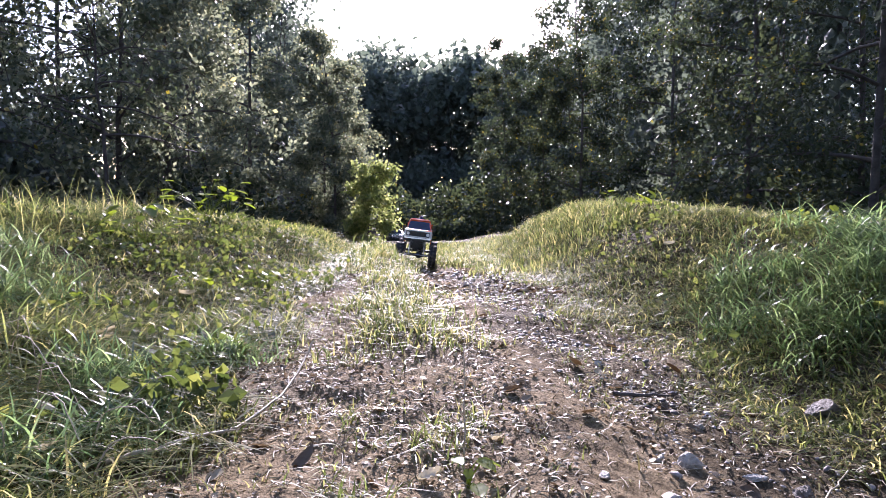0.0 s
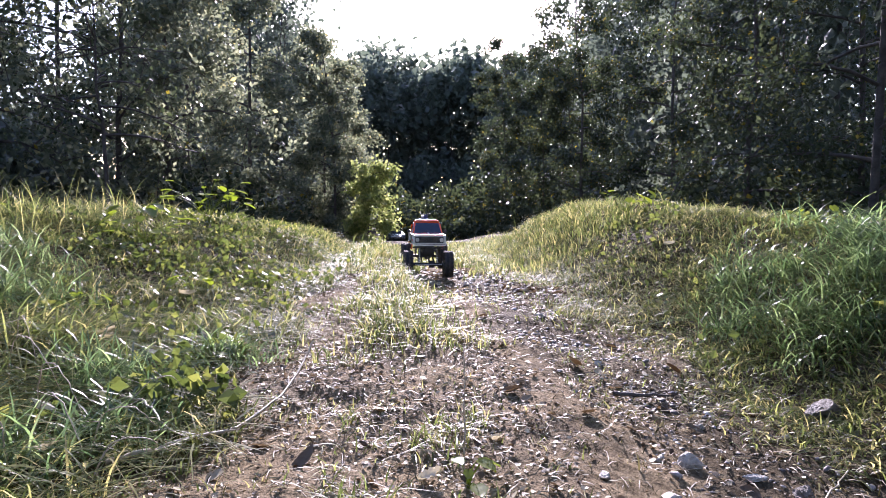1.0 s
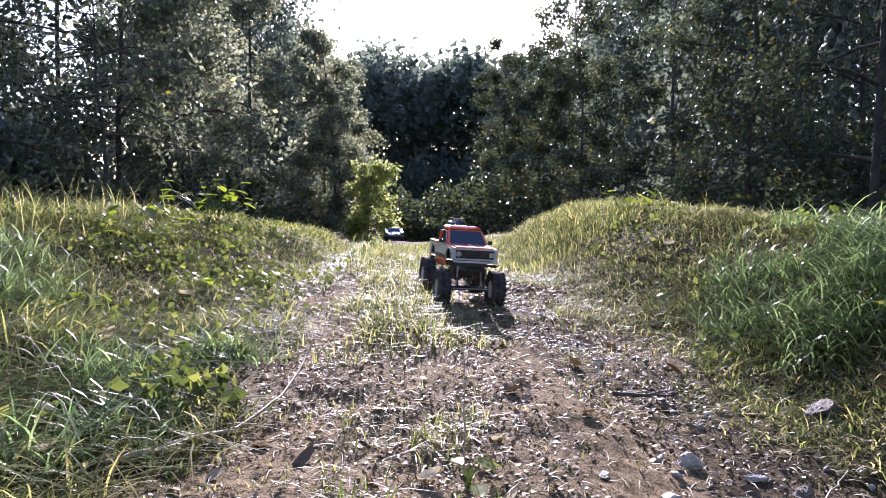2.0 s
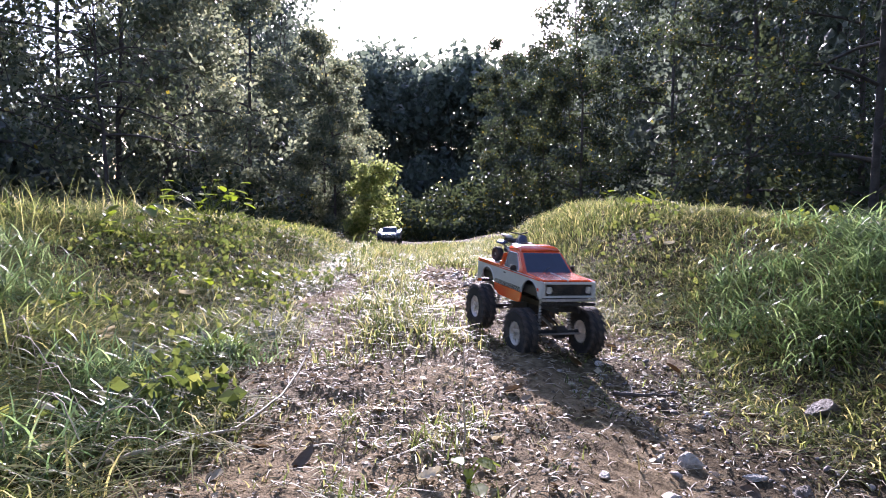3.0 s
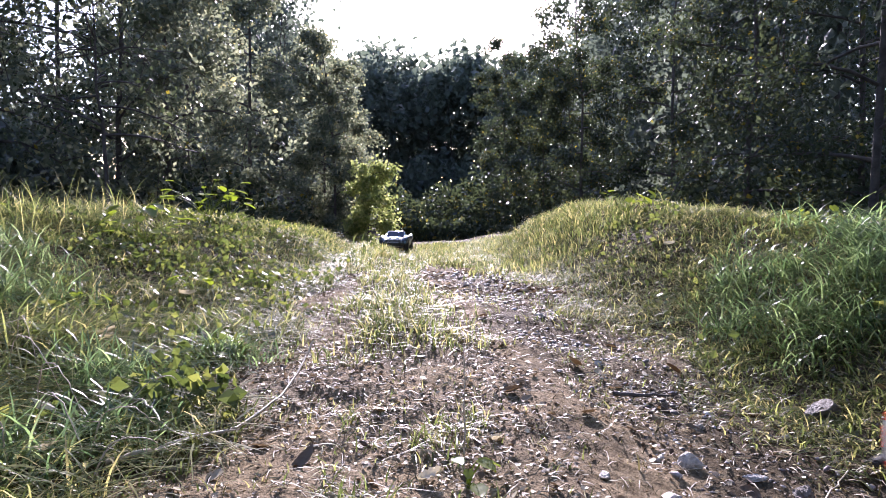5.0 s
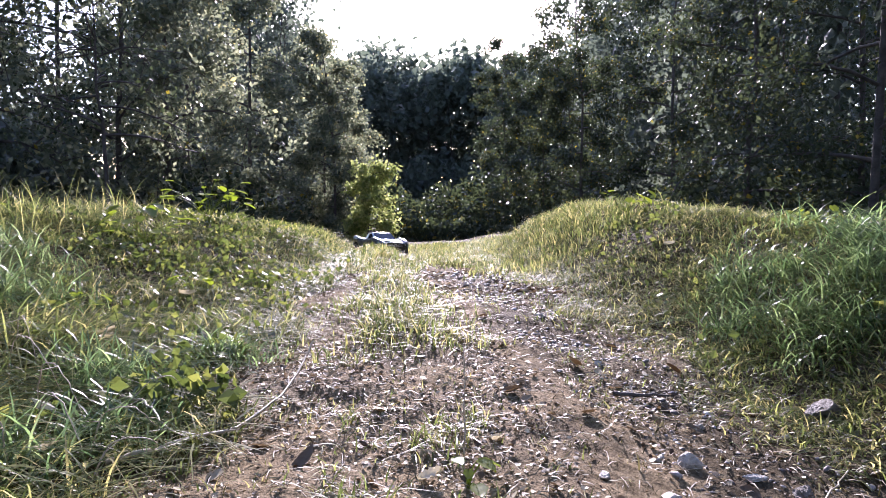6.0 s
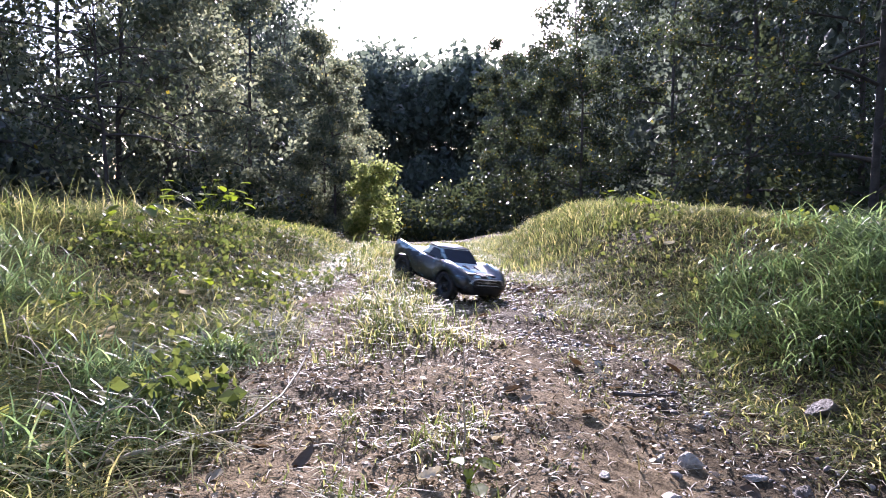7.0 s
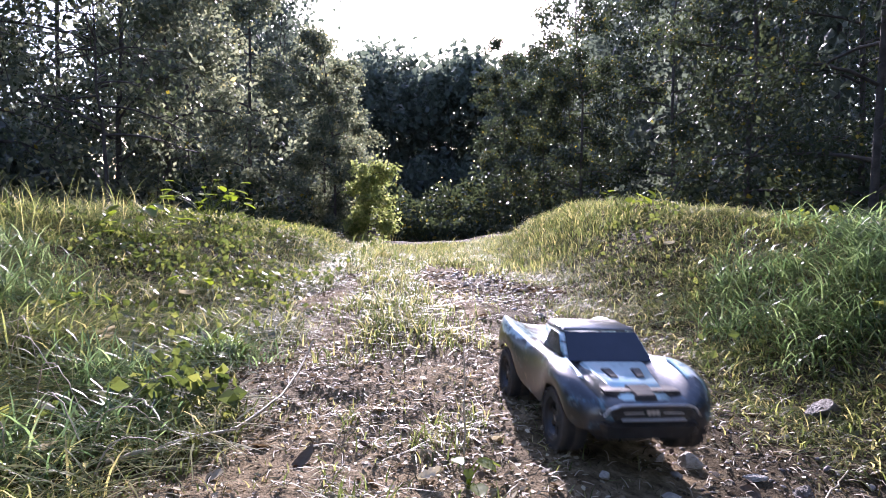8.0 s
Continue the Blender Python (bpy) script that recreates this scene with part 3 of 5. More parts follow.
def gravel_material():
    m, t, b, out = node_material("gravel")
    g = t.nodes.new("ShaderNodeNewGeometry")
    col = ramp(t, g.outputs["Random Per Island"], [(0.0, (0.09, 0.075, 0.06)), (0.5, (0.20, 0.17, 0.145)), (0.85, (0.38, 0.35, 0.32)), (1.0, (0.6, 0.57, 0.53))])
    n = noise_tex(t, 90, 5, 0.7)
    t.links.new(mixed(t, 1.0, col, ramp(t, n, [(0.3, (0.55, 0.5, 0.45)), (0.7, (1.1, 1.1, 1.1))]), "MULTIPLY"), b.inputs["Base Color"])
    b.inputs["Roughness"].default_value = 0.55
    bump(t, b, n, 0.5, 0.004)
    return m


GRAVEL = gravel_material()
PALE_STONE = surface("pale_stone", (0.40, 0.35, 0.28), (0.66, 0.60, 0.50), 5, 0.55, bump_d=0.02, dirt=(0.20, 0.16, 0.11), dirt_amount=0.2)


def curled_leaves(name, pts, size, label, seed):
    """Dead leaves on the soil: curled sheets of six triangles, tilted at random."""
    rng = np.random.default_rng(seed)
    n = len(pts)
    a = rng.uniform(0, 6.283, n)
    tilt, tip = rng.normal(0, 0.42, n), rng.normal(0, 0.28, n)
    s = size * rng.uniform(0.45, 1.4, n)
    curl = rng.uniform(-0.15, 0.5, n)
    # outline of the leaf about its midrib, and how far each point bends up
    base = np.array([[-0.5, 0], [-0.18, -0.3], [0.2, -0.26], [0.55, 0], [0.2, 0.26], [-0.18, 0.3], [0, 0]])
    lift = np.array([0.25, 1, 1, 0.6, 1, 1, 0])
    px, py = base[None, :, 0] * s[:, None], base[None, :, 1] * s[:, None] * rng.uniform(0.6, 1.2, (n, 1))
    px, py = px + rng.normal(0, 0.06, (n, 7)) * s[:, None], py + rng.normal(0, 0.06, (n, 7)) * s[:, None]
    pz = lift[None] * (curl * s)[:, None] * 0.6
    pz = pz + py * np.sin(tilt)[:, None] + px * np.sin(tip)[:, None]
    x = px * np.cos(a)[:, None] - py * np.sin(a)[:, None]
    y = px * np.sin(a)[:, None] + py * np.cos(a)[:, None]
    v = np.stack([x, y, pz - pz.min(axis=1, keepdims=True) * 0.8], -1) + pts[:, None] + np.array([0, 0, 0.005])
    i = (np.arange(n) * 7)[:, None]
    tris = np.concatenate([i + np.array([6, k, (k + 1) % 6]) for k in range(6)])
    return tagged(new(name, mesh_from(name, v, [tris], LITTER, True)), label, "leaves", kind="stuff")


def weed(x, y, h, leaves, size, seed, label="low weed with broad yellow-green leaves"):
    """A low plant: thin stems, each with a few broad toothed leaves."""
    rng = np.random.default_rng(seed)
    root = np.array([x, y, float(land(x, y)) - 0.005])
    thing = tagged(new("weed", None), label, "plant", group="weeds on the bank")
    for i in range(leaves):
        az = rng.uniform(0, 6.283)
        u = np.linspace(0, 1, 5)
        reach = h * rng.uniform(0.3, 0.9)
        stem = root + np.stack([np.cos(az) * reach * u ** 1.5, np.sin(az) * reach * u ** 1.5, h * rng.uniform(0.6, 1.1) * np.sin(u * 1.3)], 1)
        tv, tq = tubes([(stem, 0.0016 * (1 - 0.5 * u))], 4)
        stalk = new("stem", mesh_from("stem", tv, [tq], WEED, True))
        stalk.parent = thing
        s = size * rng.uniform(0.6, 1.25)
        d = np.array([math.cos(az), math.sin(az), rng.uniform(-0.5, 0.3)])
        d /= np.linalg.norm(d)
        w = np.cross(d, [0, 0, 1])
        w /= np.linalg.norm(w)
        up = np.cross(w, d)
        lv, fs = [], []
        for k in range(7):
            q = k / 6
            half = 0.42 * math.sin(math.pi * min(1, q * 0.92 + 0.08)) ** 0.8 * (1.08 if k % 2 else 0.9)
            mid = stem[-1] + d * s * q - up * s * 0.25 * q * q
            lv += [mid - w * s * half + up * s * 0.1, mid, mid + w * s * half + up * s * 0.1]
        for k in range(6):
            for j in (0, 1):
                c = k * 3 + j
                fs.append([c, c + 1, c + 4, c + 3])
        blade = new("leaf", mesh_from("leaf", np.array(lv), [np.array(fs)], WEED, True))
        blade.parent = stalk
    return thing


def stem_thing(name, plan, radius, label, category="stem", material=None, steps=26, wobble=0.004, seed=1):
    """A dry stem or twig along plan points (x, y, height over the land), smoothed, tapering, with knots and side shoots."""
    rng = np.random.default_rng(seed)
    plan = np.array(plan, float)
    u = np.linspace(0, len(plan) - 1, steps)
    k = np.arange(len(plan))
    pts = np.stack([np.interp(u, k, plan[:, c]) for c in range(3)], 1)
    for i in range(6):
        pts[1:-1] = (pts[:-2] + 2 * pts[1:-1] + pts[2:]) / 4
    pts[:, 2] += land(pts[:, 0], pts[:, 1]) + radius
    pts += rng.normal(0, wobble, pts.shape) * np.array([1, 1, 0.4])
    w = np.linspace(0, 1, steps)
    paths = [(pts, radius * (1 - 0.6 * w) * rng.uniform(0.9, 1.15, steps))]
    for i in range(4, steps - 2, 6):
        d = rng.normal(0, 1, 3) * np.array([1, 1, 0.3])
        d = d / np.linalg.norm(d) * rng.uniform(0.02, 0.07)
        q = np.linspace(0, 1, 4)
        paths.append((pts[i] + d * q[:, None] + np.array([0, 0, 0.01]) * q[:, None], radius * 0.5 * (1 - 0.6 * q)))
    v, q = tubes(paths, 7)
    return tagged(new(name, mesh_from(name, v, [q], material or STRAW, True)), label, category)


def build_litter():
    track = lambda x, y: 1 - 0.85 * np.exp(-((x - 0.42 + 0.09 * y) / 0.09) ** 2)
    near = lambda x, y: track(x, y) * (0.5 + 0.5 * bare(x, y)) * np.clip(0.42 + 1.0 * value_noise(x * 3.6, y * 3.6, 31), 0.1, 1)
    p = scatter(60000, -1.5, 2.0, 0.7, 3.2, near, 41)
    curled_leaves("leaf_litter", p, 0.0105, "small brown and pale dead leaves lying on the soil", 1)
    p = scatter(34000, -1.0, 0.9, 3.0, 5.6, lambda x, y: near(x, y) * (0.06 + 0.94 * bare(x, y)), 42)
    curled_leaves("leaf_litter", p, 0.022, "brown dead leaves lying along the ruts", 2)
    big = lambda x, y: 0.5 + 0.5 * bare(x, y)
    p = scatter(14000, -7, 7, -5, 8, lambda x, y: np.where((y > 0.7) & (np.abs(x) < 1.6), 0, 1), 49)
    curled_leaves("leaf_litter", p, 0.05, "dead leaves scattered under the trees", 7)
    p = scatter(170, -1.4, 1.8, 0.75, 3.0, big, 43)
    curled_leaves("leaf_litter", p, 0.04, "larger curled brown leaves on the ground", 3)
    stony = lambda x, y: track(x, y) * np.clip(smoothstep(-0.1, 0.35, x - rut(y) - 0.05) * (1 - smoothstep(0.2, 0.7, x - right_edge(y))), 0.06, 1) * np.clip(0.5 + value_noise(x * 4, y * 4, 33), 0.05, 1)
    p = scatter(9000, -0.7, 1.7, 0.7, 3.6, stony, 44)
    rng = np.random.default_rng(45)
    scattered_stones("gravel", p, 0.006 + 0.012 * rng.uniform(0, 1, len(p)) ** 3, "small grey and brown stones strewn in the rut", 4)
    p = scatter(620, 0.25, 1.2, 0.9, 2.4, stony, 46)
    scattered_stones("gravel", p, 0.014 + 0.02 * rng.uniform(0, 1, len(p)) ** 2, "rough grey stones strewn beside the rut", 5)
    p = scatter(5000, -0.6, 0.9, 3.2, 6.5, lambda x, y: bare(x, y) * np.clip(0.4 + value_noise(x * 4, y * 4, 34), 0.05, 1), 48)
    scattered_stones("gravel", p, 0.010 + 0.022 * rng.uniform(0, 1, len(p)) ** 2, "brown clods and stones along the ruts", 6)
    p = scatter(5200, 0.42, 1.35, 0.85, 1.9, lambda x, y: np.clip(0.7 + 0.6 * value_noise(x * 6, y * 6, 33), 0.1, 1), 61)
    scattered_stones("gravel", p, 0.005 + 0.013 * rng.uniform(0, 1, len(p)) ** 2, "pebbles and clods among short grass beside the trail", 7)
    clods = lambda x, y: np.clip(smoothstep(0.02, 0.16, x - rut(y)) * (1 - smoothstep(0.30, 0.52, x - rut(y))), 0, 1) * np.clip(0.5 + value_noise(x * 5, y * 5, 35), 0.1, 1)
    p = scatter(4200, 0.0, 0.85, 1.5, 4.2, clods, 62)
    scattered_stones("gravel", p, 0.010 + 0.026 * rng.uniform(0, 1, len(p)) ** 2.2, "dark clods of earth thrown up beside the rut", 8)
    chips = lambda x, y: track(x, y) * 0.3 + 0.7 * bare(x, y)
    p = scatter(5500, -1.2, 1.6, 0.7, 3.2, chips, 47)
    rows = []
    for q in p:
        a, ln = rng.uniform(0, 6.283), rng.uniform(0.01, 0.042)
        d = np.array([math.cos(a), math.sin(a), rng.normal(0, 0.12)]) * ln / 2
        rows.append((np.stack([q - d, q + np.array([0, 0, rng.uniform(0, 0.006)]), q + d]) + np.array([0, 0, 0.007]), np.array([0.0009, 0.0011, 0.0006])))
    v, f = tubes(rows, 3)
    tagged(new("twig_litter", mesh_from("twig_litter", v, [f], STRAW, True)), "short dry stalks and bits of twig on the soil", "twigs", kind="stuff")


build_litter()


def build_ground_leaves():
    """Small leafy herbs, ivy and bramble among the grass of the banks."""
    rng = np.random.default_rng(61)
    for n, x0, x1, y0, y1, top, label in ((19000, -2.6, -0.45, 0.8, 4.7, 0.08, "small dark leafy herbs among the grass of the bank"),
                                          (2600, 0.75, 2.4, 1.6, 4.2, 0.06, "small leafy herbs among the short grass"),
                                          (5000, 1.9, 4.0, 3.5, 5.4, 0.16, "dark leafy weeds at the edge of the woods"),
                                          (2600, -1.3, -0.4, 0.7, 1.5, 0.08, "broad dark herbs at the foot of the bank")):
        p = scatter(n, x0, x1, y0, y1, lambda x, y: (1 - bare(x, y)) * np.clip(0.35 + value_noise(x * 3.5, y * 3.5, 62), 0, 1), n)
        p[:, 2] += top * rng.uniform(0.1, 1, len(p)) ** 1.5
        tagged(new("herbs", leaf_mesh("herbs", p, 0.021 if y1 > 1.5 and y0 < 3 else 0.032, LEAF if y0 > 3 else HERB, n, 1.3)), label, "herbs", kind="stuff")


HERB = foliage("herb_leaf", [(0.0, (0.045, 0.065, 0.02)), (0.7, (0.11, 0.135, 0.045)), (1.0, (0.24, 0.25, 0.08))], (1.6, 1.6, 1.1), 0.3, 0.45)
build_ground_leaves()

# single stones that stand out, with their sizes
for sx, sy, size, turn, kind in (
        (0.855, 1.50, (0.095, 0.065, 0.066), 10, "large grey stone half sunk beside the trail"),
        (0.478, 1.265, (0.070, 0.040, 0.038), 20, "knobbly pale brown stone lying in the rut"),
        (0.419, 1.278, (0.045, 0.026, 0.018), 40, "flat pale stone lying in the rut"),
        (0.579, 1.217, (0.048, 0.026, 0.014), -10, "flat white stone on the dark soil"),
        (0.520, 1.100, (0.045, 0.036, 0.030), 0, "grey rounded stone near the rut"),
        (0.527, 1.580, (0.028, 0.022, 0.034), 30, "upright brown stone in the rut"),
        (0.455, 1.085, (0.065, 0.045, 0.028), 60, "pale flat stone pressed into the soil"),
        (0.380, 1.090, (0.042, 0.028, 0.022), 15, "pale stone pressed into the soil"),
        (0.275, 1.113, (0.032, 0.022, 0.014), 75, "small white pebble on the trail"),
        (0.320, 1.620, (0.016, 0.013, 0.010), 5, "small white pebble on the trail"),
        (0.447, 1.920, (0.032, 0.022, 0.020), 5, "pale stone at the side of the rut"),
        (0.560, 1.45, (0.034, 0.028, 0.022), 50, "pale stone at the side of the rut"),
        (0.640, 1.16, (0.050, 0.04, 0.032), 80, "brown stone among dead leaves")):
    place_stone(sx, sy, size, turn, int(sx * 1000), kind)

stem_thing("bramble_stem", [(-0.56, 1.09, 0.014), (-0.52, 1.116, 0.016), (-0.47, 1.18, 0.02), (-0.398, 1.235, 0.022), (-0.345, 1.40, 0.022), (-0.333, 1.55, 0.03), (-0.328, 1.62, 0.05), (-0.322, 1.66, 0.075)], 0.0045,
           "long pale dry bramble stem arching over the soil", wobble=0.0015)
stem_thing("bramble_stem", [(-0.66, 1.36, 0.03), (-0.57, 1.28, 0.05), (-0.50, 1.20, 0.03), (-0.40, 1.21, 0.004)], 0.0028,
           "thin dry bramble stem lying in the grass", wobble=0.0015, seed=2)
stem_thing("twig", [(0.42, 1.66, 0.006), (0.49, 1.645, 0.008), (0.56, 1.65, 0.006)], 0.006, "short dark twig lying on the leaves", "twig", BARK, 12, 0.002, 3)
stem_thing("twig", [(0.56, 1.05, 0.008), (0.66, 1.13, 0.012), (0.75, 1.22, 0.01)], 0.003, "thin pale twig lying among stones", "twig", None, 12, 0.002, 4)
stem_thing("grass_stalk", [(0.035, 1.10, 0.0), (0.037, 1.12, 0.12), (0.036, 1.14, 0.20)], 0.0018, "single dry upright grass stalk on the trail", "stalk", None, 12, 0.001, 5)

for i, (wx, wy, wh, wn, ws) in enumerate([(-1.02, 1.62, 0.07, 7, 0.045), (-0.62, 1.72, 0.06, 6, 0.04), (-1.08, 2.0, 0.08, 7, 0.045), (-1.25, 1.52, 0.06, 7, 0.05),
                                          (-0.95, 2.6, 0.1, 8, 0.05), (-0.8, 2.9, 0.1, 8, 0.05), (-1.38, 4.0, 0.26, 16, 0.06), (-1.30, 4.15, 0.2, 12, 0.06), (-1.35, 3.1, 0.16, 12, 0.06), (2.0, 3.6, 0.2, 12, 0.05), (1.05, 3.9, 0.15, 10, 0.05), (-1.5, 3.3, 0.18, 12, 0.06),
                                          (-1.9, 2.7, 0.12, 10, 0.06), (-1.7, 2.4, 0.1, 9, 0.055), (-0.9, 1.35, 0.05, 6, 0.04), (0.04, 1.05, 0.05, 6, 0.03)]):
    weed(wx, wy, wh, wn, ws, 200 + i)


PALE_LEAF = foliage("bleached_leaf", [(0.0, (0.42, 0.37, 0.29)), (1.0, (0.66, 0.61, 0.52))], (1.1, 1.0, 0.8), 0.4, 0.3)


def pale_leaf(x, y, size, turn, lift, label, seed):
    """A single large dead leaf: lobed outline, folded along its midrib and curled up at the tip."""
    rng = np.random.default_rng(seed)
    v, f = [], []
    for k in range(9):
        q = k / 8
        half = 0.36 * math.sin(math.pi * (0.06 + 0.9 * q)) * (1.15 if k % 2 else 0.8) + rng.normal(0, 0.015)
        v += [((q - 0.5) * size, j * half * size, size * (0.22 * abs(j) + 0.25 * (q - 0.4) ** 2 + rng.normal(0, 0.012))) for j in (-1, -0.5, 0, 0.5, 1)]
    for k in range(8):
        f += [[k * 5 + j, k * 5 + j + 1, k * 5 + j + 6, k * 5 + j + 5] for j in range(4)]
    ob = tagged(new("dead_leaf", mesh_from("dead_leaf", np.array(v), [np.array(f)], PALE_LEAF, True)), label, "leaf", group="large pale leaves on the ground")
    ob.matrix_world = pose(x, y, float(land(x, y)) + lift, rng.uniform(-15, 15), rng.uniform(-15, 15), turn)


for i, (lx, ly, ls, lt, lz) in enumerate([(-0.90, 1.78, 0.060, 10, 0.05), (-0.87, 1.74, 0.045, 70, 0.05), (-0.575, 1.92, 0.055, -40, 0.012), (-0.93, 2.45, 0.055, 20, 0.06),
                                          (-0.52, 1.13, 0.040, 30, 0.006), (-0.66, 1.10, 0.050, 100, 0.02), (-0.02, 1.07, 0.042, 15, 0.004), (0.10, 1.25, 0.034, 60, 0.004),
                                          (-0.42, 1.22, 0.036, 140, 0.004), (0.52, 1.13, 0.034, 20, 0.004), (1.0, 3.0, 0.05, 10, 0.04)]):
    pale_leaf(lx, ly, ls, lt, lz, "large bleached dead leaf lying in the grass" if lz > 0.008 else "large bleached dead leaf lying on the soil", 400 + i)

for i, (ax, ay, bx, by, top) in enumerate([(-0.74, 1.20, -0.60, 1.10, 0.10), (-0.62, 1.16, -0.52, 1.22, 0.08), (-0.80, 1.30, -0.66, 1.22, 0.12), (-0.56, 1.05, -0.46, 1.14, 0.06),
                                           (-0.95, 1.45, -0.78, 1.36, 0.12), (-0.70, 1.06, -0.80, 1.14, 0.09), (-0.62, 1.38, -0.50, 1.34, 0.08), (-1.02, 1.60, -0.90, 1.48, 0.12)]):
    stem_thing("dry_stem", [(ax, ay, 0.0), (ax * 0.8 + bx * 0.2, ay * 0.8 + by * 0.2, top), (ax * 0.4 + bx * 0.6, ay * 0.4 + by * 0.6, top * 1.05), (bx, by, top * 0.25)], 0.0016,
               "thin dry stem arching over the grass", "stem", None, 18, 0.001, 30 + i)


# ---- the toy cars ----
ORANGE = surface("orange_paint", (0.80, 0.085, 0.012), (0.86, 0.11, 0.016), 18, 0.26, coat=1.0, dirt=(0.40, 0.10, 0.03), dirt_amount=0.12)
WHITE = surface("cream_paint", (0.52, 0.52, 0.48), (0.60, 0.60, 0.56), 22, 0.32, coat=0.6, dirt=(0.34, 0.29, 0.23), dirt_amount=0.2)
BLACK = surface("black_plastic", (0.012, 0.012, 0.013), (0.03, 0.03, 0.03), 50, 0.45, dirt=(0.12, 0.095, 0.07), dirt_amount=0.15)
RUBBER = surface("tyre_rubber", (0.012, 0.012, 0.012), (0.028, 0.027, 0.026), 60, 0.75, dirt=(0.13, 0.10, 0.075), dirt_amount=0.35, bump_d=0.001)
RIM = surface("cream_rim", (0.55, 0.50, 0.42), (0.66, 0.62, 0.55), 60, 0.4, dirt=(0.25, 0.19, 0.13), dirt_amount=0.25)
STEEL = surface("steel", (0.35, 0.35, 0.36), (0.5, 0.5, 0.5), 70, 0.35, metal=1.0)
TRIM = surface("silver_trim", (0.55, 0.55, 0.56), (0.7, 0.7, 0.7), 70, 0.3, metal=0.7)
GLASS = surface("tinted_window", (0.022, 0.028, 0.045), (0.036, 0.044, 0.07), 6, 0.16, coat=0.0, dirt=(0.05, 0.05, 0.05), dirt_amount=0.06)
GLASS.node_tree.nodes["Principled BSDF"].inputs["Specular IOR Level"].default_value = 0.4
LENS = surface("lamp_lens", (0.55, 0.53, 0.45), (0.7, 0.68, 0.6), 40, 0.12, coat=0.6)
GREY = surface("grey_bed_lining", (0.16, 0.16, 0.17), (0.26, 0.26, 0.27), 40, 0.45, dirt=(0.3, 0.26, 0.2), dirt_amount=0.25)
PALE_GREY = surface("pale_grey_plastic", (0.42, 0.42, 0.45), (0.58, 0.58, 0.6), 40, 0.35, coat=0.3, dirt=(0.3, 0.26, 0.2), dirt_amount=0.2)
NAVY = surface("navy_plastic", (0.02, 0.028, 0.07), (0.04, 0.05, 0.11), 40, 0.3, coat=0.4)


def racer_paint():
    """Dark teal shell with ragged pale blue and white graphics, sun on the tops painted in, dusty."""
    m, t, b, out = node_material("printed_and_sunlit_racer_shell")
    c = t.nodes.new("ShaderNodeTexCoord")
    mp = t.nodes.new("ShaderNodeMapping")
    mp.inputs["Scale"].default_value = (18, 26, 26)
    mp.inputs["Rotation"].default_value = (0, 0, 0.5)
    t.links.new(c.outputs["Object"], mp.inputs[0])
    n = noise_tex(t, 1.3, 3, 0.6, mp.outputs[0])
    dark = ramp(t, n, [(0.46, (0.010, 0.013, 0.018)), (0.60, (0.016, 0.026, 0.036)), (0.66, (0.05, 0.11, 0.14)), (0.74, (0.20, 0.30, 0.34))])
    pale = ramp(t, n, [(0.38, (0.02, 0.03, 0.04)), (0.43, (0.22, 0.40, 0.47)), (0.52, (0.55, 0.70, 0.73)), (0.66, (0.74, 0.78, 0.78))])
    xyz = t.nodes.new("ShaderNodeSeparateXYZ")
    t.links.new(c.outputs["Object"], xyz.inputs[0])
    line = t.nodes.new("ShaderNodeMath")
    line.operation = "MULTIPLY_ADD"
    line.inputs[1].default_value = 0.045
    t.links.new(n, line.inputs[0])
    t.links.new(xyz.outputs["Z"], line.inputs[2])
    # above a ragged height the pale print takes over, lightened like tops in sun
    col = mixed(t, ramp(t, line.outputs[0], [(0.162, (0, 0, 0)), (0.167, (1, 1, 1))]), dark, pale)
    dust = ramp(t, noise_tex(t, 45, 6, 0.75), [(0.55, (0, 0, 0)), (0.72, (0.6, 0.6, 0.6))])
    t.links.new(mixed(t, dust, col, (0.28, 0.25, 0.21)), b.inputs["Base Color"])
    b.inputs["Roughness"].default_value = 0.38
    b.inputs["Coat Weight"].default_value = 1.0
    b.inputs["Coat Roughness"].default_value = 0.22
    return m


SHELL = racer_paint()
# pale blue print, brightened to stand in for sky and sun glancing off it
PALE_BLUE = surface("pale_blue_print_and_glare", (0.42, 0.72, 0.78), (0.74, 0.88, 0.90), 25, 0.28, coat=0.5, dirt=(0.02, 0.03, 0.04), dirt_amount=0.22)


def part(name, bm, material, parent, label="", smooth=False):
    me = bpy.data.meshes.new(name)
    bmesh.ops.recalc_face_normals(bm, faces=bm.faces)
    for f in bm.faces:
        f.smooth = smooth
    bm.to_mesh(me)
    bm.free()
    me.materials.append(material)
    ob = new(name, me)
    ob.parent = parent
    if label:
        tagged(ob, label)
    return ob


def box(lo, hi, bevel=0.002, bm=None, taper=0.0, turn=None):
    """A rounded box between two corners; taper narrows its top in x and y."""
    one = bmesh.new()
    lo, hi = Vector(lo), Vector(hi)
    bmesh.ops.create_cube(one, size=1, matrix=Matrix.Translation((lo + hi) / 2) @ Matrix.Diagonal((*(hi - lo), 1)))
    if taper:
        mid = (lo + hi) / 2
        for v in one.verts:
            if v.co.z > mid.z:
                v.co.x, v.co.y = mid.x + (v.co.x - mid.x) * (1 - taper), mid.y + (v.co.y - mid.y) * (1 - taper)
    if bevel:
        bmesh.ops.bevel(one, geom=one.edges[:], offset=bevel, segments=2, affect="EDGES", clamp_overlap=True)
    if turn is not None:
        bmesh.ops.transform(one, matrix=turn, verts=one.verts)
    return merge(bm, one)


